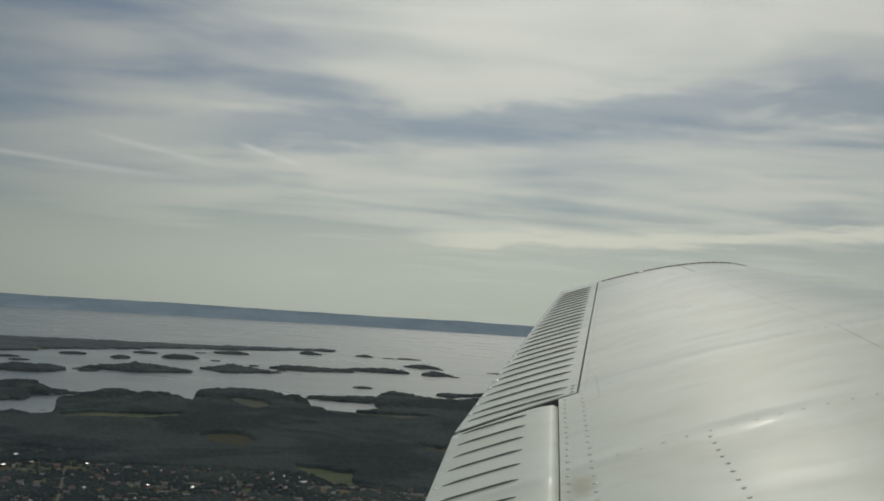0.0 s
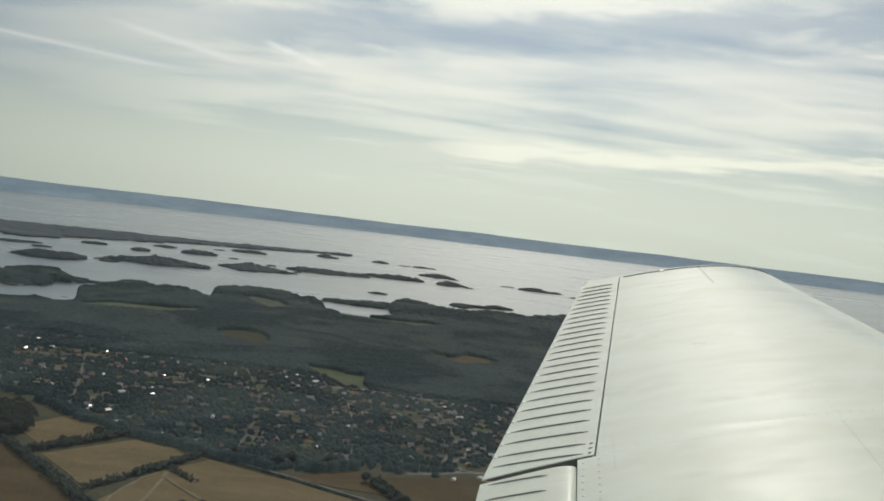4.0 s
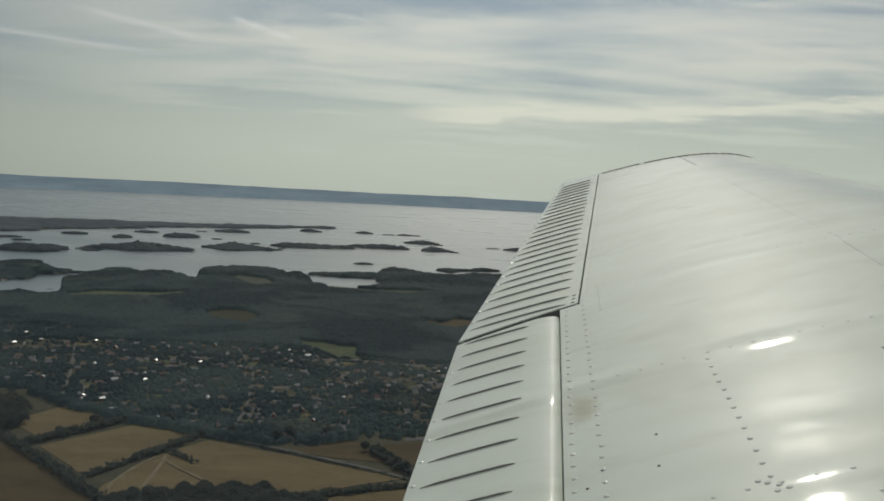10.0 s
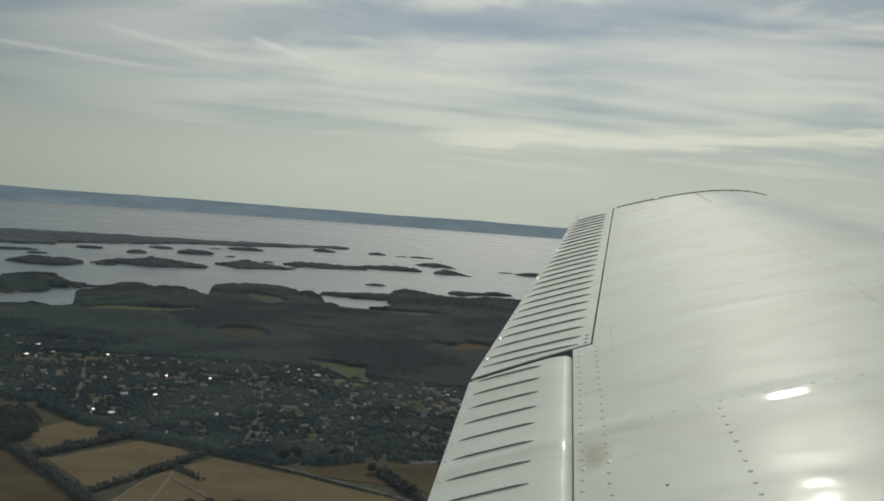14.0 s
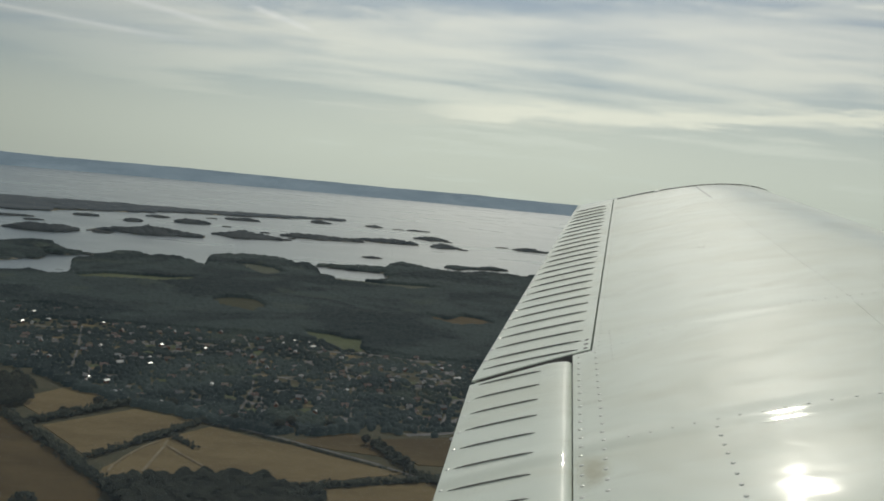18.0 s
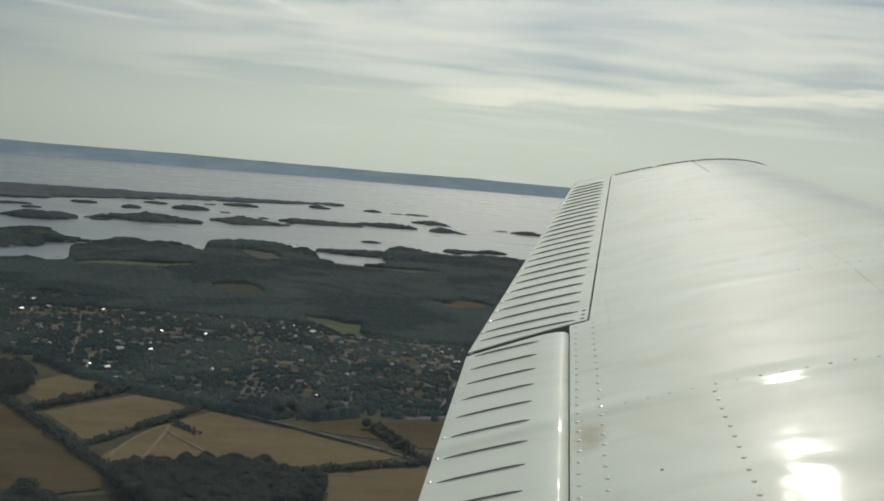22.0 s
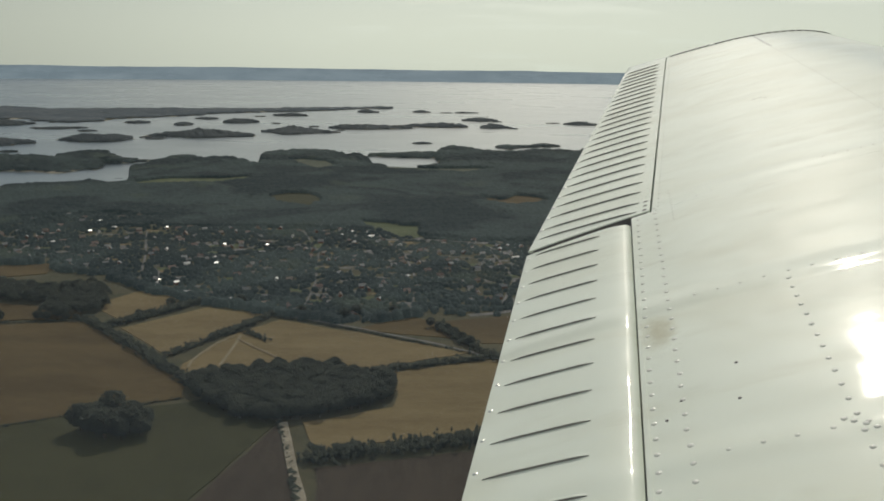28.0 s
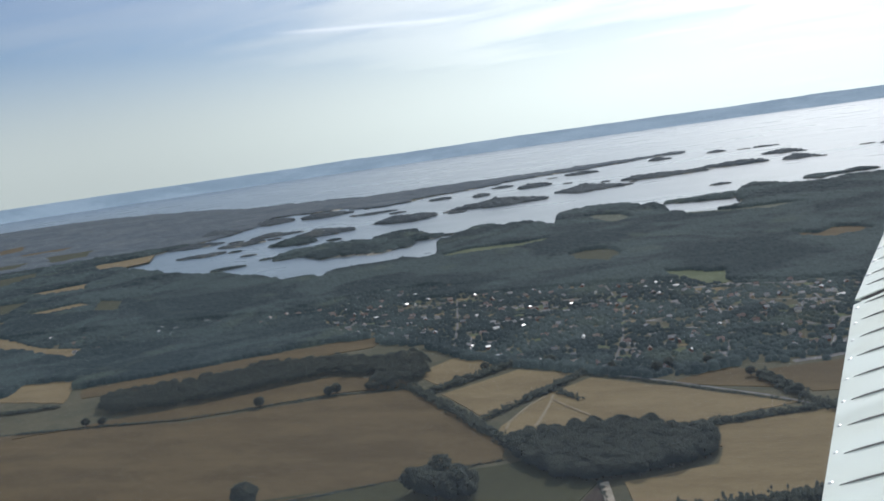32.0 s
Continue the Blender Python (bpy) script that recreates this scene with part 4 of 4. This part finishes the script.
rivets("rivet", line(0.66, -2.3, 0.65, -1.15, 0.060), R0 * 1.1, wing, STUD, "", 0.19)
rivets("rivet_strip", line(0.952, -2.3, 0.965, 0.0, 0.040), R0, wing, STUD, "painted rivet heads", single=False)
rivets("rivet_strip", line(0.965, 0.0, 0.9217, SPAN - 0.02, 0.040), R0 * 0.8, wing, STUD, "painted rivet heads", single=False)
rivets("rivet", [(station(y)[1] + 0.009, y) for y in AILERON_BEADS], 0.0095, aileron, METAL, "", 0.34)
rivets("rivet", line(0.010, -2.3, 0.010, -0.05, 0.0935), 0.0058, flap, METAL, "", 0.34)
rivets("rivet_strip", line(0.200, -2.3, 0.200, -0.03, 0.040), R0 * 0.7, flap, STUD, "painted rivet heads", single=False)
rivets("screw", [(hinge(y) - dx, y) for y in (0.03, 0.065, 0.10) for dx in (0.016,)], 0.0075, aileron, SEAL_AND_SHADE, "dark hinge screws", 0.25)
rivets("screw", [(hinge(y) - dx, y) for y in (1.06, 1.12, 1.18, 1.24) for dx in (0.014, 0.028)], 0.0045, aileron, SEAL_AND_SHADE, "dark hinge screws", 0.25)
rivets("screw", [(0.70, 0.95), (0.72, 0.95), (0.735, 0.93)], 0.004, wing, SEAL_AND_SHADE, "dark skin screws", 0.2)
rivets("screw", [(0.418, -0.86), (0.410, -0.965), (0.33, -0.935), (0.306, -0.98), (0.80, -0.72), (0.788, 0.98)], 0.0030, wing, SEAL_AND_SHADE, "dark skin screws", 0.2)


# small polished metal dome added at the tip joint for its glint
rivets("tip_lamp", [(HINGE_OUT + 0.02 + 0.27 * (TIP_CHORD - 0.26), SPAN - 0.016)], 0.016, wing, METAL, "", 0.34)


def strip(name, pts, width, lift, mat, parent, label=""):
    """A thin raised band along a line on the skin."""
    bm = bmesh.new()
    rows = []
    for i, (x, y) in enumerate(pts):
        ax, ay = pts[max(i - 1, 0)]
        bx, by = pts[min(i + 1, len(pts) - 1)]
        d = Vector((bx - ax, by - ay)).normalized() * width * 0.5
        rows.append([skin(x - d.y, y + d.x, -0.001), skin(x - d.y, y + d.x, lift), skin(x + d.y, y - d.x, lift), skin(x + d.y, y - d.x, -0.001)])
    sheet(bm, rows)
    bmesh.ops.recalc_face_normals(bm, faces=bm.faces)
    return part(name, bm, mat, parent, label)


def along(x0, y0, x1, y1, n=24):
    return [(x0 + (x1 - x0) * k / n, y0 + (y1 - y0) * k / n) for k in range(n + 1)]


strip("lap_seam", along(0.931, SPAN * 0.80, 0.9217, SPAN - 0.01), 0.010, 0.0004, STUD, wing)
strip("lap_seam", along(0.955, -2.4, 0.967, 0.0), 0.016, 0.0005, PAINT, wing)
strip("lap_seam", along(COVE + 0.0065, -2.4, COVE + 0.0065, -0.02), 0.007, 0.0015, PAINT, wing, "rear edge strip of the wing skin")
te_tip = TIP_BACK + TIP_CHORD
strip("tip_seal", along(HINGE_OUT + 0.02, SPAN - 0.004, te_tip - 0.03, SPAN - 0.004, 40), 0.008, 0.004, SEAL_AND_SHADE, wing, "dark rubber seal along the wing tip joint")
rivets("rivet", line(HINGE_OUT + 0.04, SPAN - 0.018, te_tip - 0.12, SPAN - 0.018, 0.035), 0.0065, wing, METAL, "", 0.4)

# ---------------------------------------------------------------- the cabin window


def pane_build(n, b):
    """Clear acrylic; a faint bluish veil puts in haze and lifts dark tones."""
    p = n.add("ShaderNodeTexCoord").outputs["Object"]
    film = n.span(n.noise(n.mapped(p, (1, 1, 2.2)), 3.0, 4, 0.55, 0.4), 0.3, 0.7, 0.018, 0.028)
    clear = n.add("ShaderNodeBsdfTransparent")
    haze_veil = n.add("ShaderNodeBsdfTranslucent")
    haze_veil.inputs[0].default_value = (0.62, 0.78, 1.0, 1)
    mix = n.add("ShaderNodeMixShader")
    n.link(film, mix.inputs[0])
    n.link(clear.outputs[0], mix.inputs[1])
    n.link(haze_veil.outputs[0], mix.inputs[2])
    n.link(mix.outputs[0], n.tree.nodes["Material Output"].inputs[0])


ACRYLIC = material("haze_veil_acrylic", pane_build)


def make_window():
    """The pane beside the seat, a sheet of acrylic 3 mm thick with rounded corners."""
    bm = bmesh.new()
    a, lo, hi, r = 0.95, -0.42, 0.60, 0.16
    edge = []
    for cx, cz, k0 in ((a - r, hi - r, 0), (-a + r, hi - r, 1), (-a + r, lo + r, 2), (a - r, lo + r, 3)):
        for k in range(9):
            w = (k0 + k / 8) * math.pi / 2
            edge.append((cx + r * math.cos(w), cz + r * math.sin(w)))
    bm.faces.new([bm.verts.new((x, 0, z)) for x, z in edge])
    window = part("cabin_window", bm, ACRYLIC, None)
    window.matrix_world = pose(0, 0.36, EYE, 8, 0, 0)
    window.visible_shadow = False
    return tagged(window, "clear acrylic cabin window with a bluish haze veil put in", "window")


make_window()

# ---------------------------------------------------------------- trees, hedges and woods


def limb(bm, a, b, ra, rb, sides=6):
    a, b = Vector(a), Vector(b)
    q = (b - a).to_track_quat("Z", "Y").to_matrix()
    lo, hi = [], []
    for k in range(sides):
        c = Vector((math.cos(k * 2 * math.pi / sides), math.sin(k * 2 * math.pi / sides), 0))
        lo.append(bm.verts.new(a + q @ c * ra))
        hi.append(bm.verts.new(b + q @ c * rb))
    for k in range(sides):
        bm.faces.new((lo[k - 1], lo[k], hi[k], hi[k - 1]))
    bm.faces.new(hi)


def make_tree(height, seed, label):
    """A broadleaf tree: tapered trunk with limbs, and a crown of leaf clumps with gaps."""
    g = np.random.default_rng(seed)
    tree = tagged(new("tree"), label, "tree")
    bm = bmesh.new()
    limb(bm, (0, 0, -0.3), (0.05, 0, height * 0.45), height * 0.045, height * 0.028)
    limb(bm, (0.05, 0, height * 0.45), (0, 0.08, height * 0.8), height * 0.028, height * 0.01)
    for k in range(5):
        a = k * 1.26 + g.random()
        z = height * (0.28 + 0.08 * k)
        limb(bm, (0.03, 0, z), (math.cos(a) * height * 0.3, math.sin(a) * height * 0.3, z + height * 0.2), height * 0.016, height * 0.006, 5)
    part("trunk", bm, BARK, tree, "grey-brown trunk with limbs")
    n = 520
    u = g.normal(size=(n, 3))
    u /= np.linalg.norm(u, axis=1)[:, None]
    u[:, 2] = np.where(u[:, 2] < 0, u[:, 2] * 0.7, u[:, 2] * 0.92)
    u *= (0.66 + 0.34 * g.random(n) ** 0.5)[:, None]
    lobes = 1 + 0.10 * np.sin(3 * np.arctan2(u[:, 1], u[:, 0]) + seed) + 0.08 * np.sin(7 * u[:, 2] + 4 * u[:, 0] + seed) + 0.05 * g.normal(size=n)
    p = np.stack([u[:, 0] * lobes * height * 0.45, u[:, 1] * lobes * height * 0.45, height * 0.53 + u[:, 2] * height * 0.45], -1)
    s = height * (0.036 + 0.036 * g.random(n))
    me = puffs("crown", p - np.stack([0 * s, 0 * s, s * 0.6], -1), s, s * 1.1, True, TUFT, TUFT_T, 0.2, 0.22)
    crown = thing("crown", me, LEAVES, "dark green leaves in uneven clumps", parent=tree)
    return tree


def scatter(poly, gap, seed):
    """Places in a polygon of the plan, about one gap apart."""
    g = np.random.default_rng(seed)
    pts = np.array(poly, float)
    out = []
    for x in np.arange(pts[:, 0].min(), pts[:, 0].max(), gap):
        for y in np.arange(pts[:, 1].min(), pts[:, 1].max(), gap):
            q = (x + g.uniform(-0.4, 0.4) * gap, y + g.uniform(-0.4, 0.4) * gap)
            if inside(np.array([q[0]]), np.array([q[1]]), poly)[0]:
                out.append(q)
    return out


PLANTED = 0


def plant(models, places, group, seed, low=0.75, high=1.25):
    """Sets models at the places; the first ones are the models themselves."""
    global PLANTED
    g = np.random.default_rng(seed)
    for x, y in places:
        k = int(g.integers(len(models)))
        f = g.uniform(low, high)
        m = Matrix.LocRotScale((x * S, y * S, LAND), Euler((0, 0, g.random() * 6.28)), None)
        first, model = models[k]
        if first:
            model.matrix_world = m
            models[k] = (False, model)
            ob = model
        else:
            ob = copy_thing(model, m)
        ob.scale = (f * g.uniform(0.9, 1.1), f, f * g.uniform(0.85, 1.15))
        tagged(ob, group=group)
        PLANTED += 1


GROVE = [(-84, 288), (-70, 292), (-36, 300), (-31, 290), (-14, 284), (-14, 272), (-33, 258), (-50, 252), (-62, 254), (-74, 266), (-83, 277)]
CLUMP = [(-188, 408), (-165, 415), (-148, 385), (-148, 371), (-153, 360), (-170, 364)]
WOOD = [(-325, 358), (-318, 366), (-293, 378), (-249, 408), (-208, 414), (-185, 405), (-175, 380), (-204, 384), (-235, 362), (-264, 345), (-299, 333)]
grove_trees = [(True, make_tree(3.9 + k * 0.4, 40 + k, "tall dark green tree in a small wood")) for k in range(3)]
plant(grove_trees, scatter(GROVE, 2.6, 1), "trees of the small wood", 2, 0.85, 1.1)


def make_wood(poly, gap, height, label, seed):
    """A dense stand of trees that nobody could count: trunks below, leaf clumps above."""
    g = np.random.default_rng(seed)
    feet = np.array(scatter(poly, gap, seed)) * S
    high = height * g.uniform(0.8, 1.12, len(feet))
    n = 150
    u = g.normal(size=(len(feet), n, 3))
    u /= np.linalg.norm(u, axis=2)[..., None]
    u[..., 2] = np.abs(u[..., 2]) * 1.25 - 0.45
    p = u * (high * np.array(0.48))[:, None, None] * g.uniform(0.75, 1.08, (len(feet), n, 1))
    p[..., :2] += feet[:, None]
    p[..., 2] += LAND + (high * 0.52)[:, None]
    size = (np.repeat(high, n) * g.uniform(0.055, 0.095, len(feet) * n))
    thing("wood", puffs("wood", p.reshape(-1, 3), size, size, True, TUFT, TUFT_T, 0.2, 0.22), LEAVES, label, "wood", kind="stuff")


make_wood(WOOD, 4.2, 4.4, "long strip of dark woodland between fields", 3)
make_wood(CLUMP, 4.2, 4.4, "dark clump of woodland at the corner of the fields", 8)
clump_trees = [(True, make_tree(6.0 + k * 0.6, 70 + k, "round dark tree in a clump on the pasture")) for k in range(2)]
plant(clump_trees, [(-101, 242), (-96, 247), (-91, 243), (-97, 239), (-92, 238), (-87, 241), (-103, 247), (-93, 250), (-88, 247), (-99, 252), (-106, 244)], "clump of trees on the pasture", 5)
lone_trees = [(True, make_tree(6.0, 80, "lone round dark tree beside a field track"))]
plant(lone_trees, [(-160, 232), (-162, 234)], "lone trees by the track", 6)
field_trees = [(True, make_tree(3.0 + 0.6 * k, 90 + k, "dark green tree on a field edge")) for k in range(2)]
plant(field_trees, [(-188, 352), (-185, 354), (-190, 354), (-166, 357), (-162, 360), (-158, 358), (-170, 358), (-154, 358), (-130, 366), (-120, 380), (-112, 388), (1, 350), (4, 347), (7, 342), (10, 336), (13, 330), (-3, 354),
                    (-40, 366), (-36, 372), (-60, 372), (-90, 386), (-20, 376), (-217, 339), (-300, 320), (-292, 322), (-350, 312)], "trees on the field edges", 7)


def hedge(pts, width, high, label, seed):
    g = np.random.default_rng(seed)
    places = []
    for (x0, y0), (x1, y1) in zip(pts, pts[1:]):
        d = math.hypot(x1 - x0, y1 - y0)
        n = max(2, int(d * width * 1.7))
        for _ in range(n):
            u = g.random()
            places.append((x0 + (x1 - x0) * u + g.normal() * width * 0.28, y0 + (y1 - y0) * u + g.normal() * width * 0.28))
    p = np.array(places)
    n = len(p)
    z = LAND - 0.1 + g.random(n) * high * 0.60 * S
    big = 1 + 0.5 * wobble(p[:, 0], p[:, 1], 14.0, seed)
    me = puffs("hedge", np.stack([p[:, 0] * S, p[:, 1] * S, z], -1), S * (0.45 + 0.45 * g.random(n)) * big, S * high * (0.28 + 0.2 * g.random(n)) * big, True, TUFT, TUFT_T, 0.2, 0.22)
    thing("hedge", me, LEAVES, label, "hedge", "hedges between the fields", kind="stuff")


hedge([(-152, 360), (-136, 343), (-113, 318), (-102, 304), (-84, 283)], 4.6, 3.2, "thick dark hedge with trees between fields", 101)
hedge([(-103, 309), (-92, 330), (-82, 347), (-71, 372)], 3.6, 2.8, "thick dark hedge between pale fields", 102)
hedge([(-82, 347), (-67, 331)], 3.2, 2.4, "short dark hedge spur in a pale field", 103)
hedge([(-138, 348), (-127, 362), (-116, 377), (-107, 391)], 4.8, 3.2, "dark hedge with trees by a small field", 104)
hedge([(-32, 294), (-9, 303), (13, 311), (60, 330), (110, 348)], 3.4, 2.6, "long straight dark hedge between straw fields", 105)
hedge([(-36, 225), (-24, 229), (-10, 233), (13, 240), (95, 257)], 6.5, 4.2, "thick uneven hedge beside a dark field", 106)
hedge([(-69, 366), (-34, 348), (1, 327), (30, 309)], 1.4, 1.2, "thin low hedge along the lane", 107)
hedge([(-391, 346), (-347, 309), (-289, 319), (-253, 324), (-187, 351), (-152, 358)], 1.6, 1.3, "low hedge along a wide field", 108)
hedge([(-440, 362), (-380, 340), (-345, 352)], 3.4, 2.4, "dark hedge beside a straw field", 109)
hedge([(-180, 226), (-145, 239), (-84, 271)], 1.1, 0.9, "thin scrub along a field track", 110)
hedge([(0, 354), (7, 340), (15, 323), (30, 305)], 4.2, 3.2, "uneven dark hedge by the lane", 111)
hedge([(-48, 250), (-41, 226), (-36, 206), (-30, 180)], 1.8, 1.4, "low hedge along a gravel track", 112)
hedge([(-430, 255), (-298, 206), (-180, 226)], 1.4, 1.2, "thin hedge along the pasture", 113)

# ---------------------------------------------------------------- the village
WALLS = [varied("white_render", (0.50, 0.48, 0.45), (0.66, 0.64, 0.60), 0.5, 0.8), varied("red_brick", (0.16, 0.075, 0.05), (0.24, 0.12, 0.085), 0.6, 0.9), varied("ochre_render", (0.30, 0.24, 0.15), (0.40, 0.33, 0.22), 0.5, 0.85)]


def roof_material(name, a, c, rough, metal=0.0):
    def build(n, b):
        r = n.add("ShaderNodeObjectInfo").outputs["Random"]
        w = n.math("ADD", n.math("MULTIPLY", r, 0.7), n.math("MULTIPLY", n.noise(place_of(n), 1.5, 4), 0.3))
        n.link(n.mix(w, a, c), b.inputs["Base Color"])
        b.inputs["Roughness"].default_value, b.inputs["Metallic"].default_value = rough, metal
    return material(name, build)


ROOFS = [roof_material("red_tile_roof", (0.13, 0.088, 0.072), (0.22, 0.150, 0.125), 0.5), roof_material("grey_slate_roof", (0.12, 0.12, 0.12), (0.30, 0.29, 0.28), 0.4),
         roof_material("brown_tile_roof", (0.12, 0.09, 0.07), (0.24, 0.19, 0.15), 0.5), roof_material("pale_metal_roof", (0.34, 0.34, 0.33), (0.55, 0.55, 0.54), 0.42, 0.3)]


def make_house(length, width, eaves, rise, wall, roof, label):
    """A small house with gabled walls, a thick overhanging roof and a chimney."""
    house = tagged(new("house"), label, "house")
    a, b = length / 2, width / 2
    bm = bmesh.new()
    ends = []
    for x in (-a, a):
        ends.append([bm.verts.new((x, -b, -0.3)), bm.verts.new((x, b, -0.3)), bm.verts.new((x, b, eaves)), bm.verts.new((x, 0, eaves + rise)), bm.verts.new((x, -b, eaves))])
    for k in range(5):
        bm.faces.new((ends[0][k - 1], ends[0][k], ends[1][k], ends[1][k - 1]))
    for e in ends:
        bm.faces.new(e)
    bmesh.ops.recalc_face_normals(bm, faces=bm.faces)
    part("body", bm, wall, house)
    for side in (-1, 1):
        bm = bmesh.new()
        drop = rise / b
        o = 0.22
        low = [bm.verts.new((x, side * (b + o), eaves - o * drop + 0.03)) for x in (-a - o, a + o)]
        top = [bm.verts.new((x, 0, eaves + rise + 0.03)) for x in (a + o, -a - o)]
        f = bm.faces.new(low + top)
        g = bmesh.ops.extrude_face_region(bm, geom=[f])
        bmesh.ops.translate(bm, verts=[v for v in g["geom"] if isinstance(v, bmesh.types.BMVert)], vec=(0, 0, 0.12))
        bmesh.ops.recalc_face_normals(bm, faces=bm.faces)
        part("roof", bm, roof, house)
    bm = bmesh.new()
    bmesh.ops.create_cube(bm, size=1, matrix=Matrix.LocRotScale((a * 0.4, b * 0.2, eaves + rise * 0.95), None, Vector((0.35, 0.35, 0.9))))
    bmesh.ops.bevel(bm, geom=bm.edges[:], offset=0.03, segments=1, affect="EDGES")
    part("chimney", bm, WALLS[1], house)
    return house


def make_village():
    kinds = []
    for k, (size, wall, roof, label) in enumerate((((2.9, 2.2, 1.1, 0.9), 0, 0, "white village house with a red tiled roof"), ((3.1, 2.3, 1.0, 1.0), 1, 2, "brick village house with a brown roof"),
                                                   ((2.8, 2.1, 1.2, 0.8), 0, 1, "white village house with a grey roof"), ((3.5, 2.3, 1.0, 0.9), 2, 0, "ochre village house with a red roof"),
                                                   ((2.3, 1.9, 1.1, 0.50), 1, 3, "low house with a pale shining metal roof"), ((3.8, 2.2, 1.2, 0.61), 0, 3, "long white building with a pale metal roof"),
                                                   ((3.0, 2.2, 1.0, 0.9), 1, 1, "brick village house with a grey roof"))):
        kinds.append((True, make_house(*size, WALLS[wall], ROOFS[roof], label)))
    g = np.random.default_rng(12)
    spots = []
    for poly, gap, fill in ((VILLAGE, 9.0, 0.38), (WEST, 13.0, 0.30), (HAMLET, 17.0, 0.30)):
        pts = np.array(poly, float)
        turn = radians(18)
        c = pts.mean(0)
        for i in np.arange(-40, 41):
            for j in np.arange(-40, 41):
                u, v = i * gap * 0.92, j * gap * 1.12 + (i % 3) * 1.5
                x = c[0] + u * math.cos(turn) - v * math.sin(turn) + g.normal() * 1.5
                y = c[1] + u * math.sin(turn) + v * math.cos(turn) + g.normal() * 1.5
                if inside(np.array([x]), np.array([y]), poly)[0] and g.random() < fill and wobble(np.array([x]), np.array([y]), 60.0, 41)[0] < 0.35 and clear_of(np.array([x]), np.array([y]), STREETS, 1.6)[0]:
                    spots.append((x, y))
    for i, (x, y) in enumerate([(-285, 533), (-52, 528), (-122, 467), (-141, 427), (34, 369), (46, 376)] + spots):
        k = int(g.choice(7, p=[0.15, 0.19, 0.19, 0.11, 0.11, 0.05, 0.20])) if i > 5 else 5
        turn = radians(18) + (g.choice([0, math.pi / 2, 0]) + g.normal() * 0.18 if k != 4 else radians(49) + g.normal() * 0.25) if i > 5 else radians(67)
        m = Matrix.LocRotScale((x * S, y * S, LAND), Euler((0, 0, turn)), None)
        first, model = kinds[k]
        if first:
            model.matrix_world = m
            kinds[k] = (False, model)
        else:
            model = copy_thing(model, m)
        model.scale = [g.uniform(0.62, 0.95) * (0.72 if i < 6 else 1.0) for _ in range(3)]
        tagged(model, group="houses of the village")


make_village()
for pts, w in STREETS:
    ribbon("road_street", pts, w, PAVING, "pale village street between houses and gardens", 0.06)


def make_plots():
    """The plots as thin sheets, each kind in one piece of stuff."""
    for kind, (name, mat, label) in enumerate((("yard", PAVING, "pale paved yards and drives among the houses"), ("lawn", MEADOW, "small green lawns among the houses"), ("garden", STRAW, "dry pale garden plots among the houses"))):
        v, t = [], []
        for _, x, y, a, b, k in [q for q in PLOTS if q[0] == kind]:
            i = len(v)
            for u, w in ((-a, -b), (a, -b), (a, b), (-a, b)):
                v.append(((x + u * math.cos(k) - w * math.sin(k)) * S, (y + u * math.sin(k) + w * math.cos(k)) * S, LAND + 0.035 + 0.02 * kind + 0.0001 * i))
            t += [(i, i + 1, i + 2), (i, i + 2, i + 3)]
        thing(name, mesh_of(name, v, t), mat, label, name, kind="stuff")


make_plots()
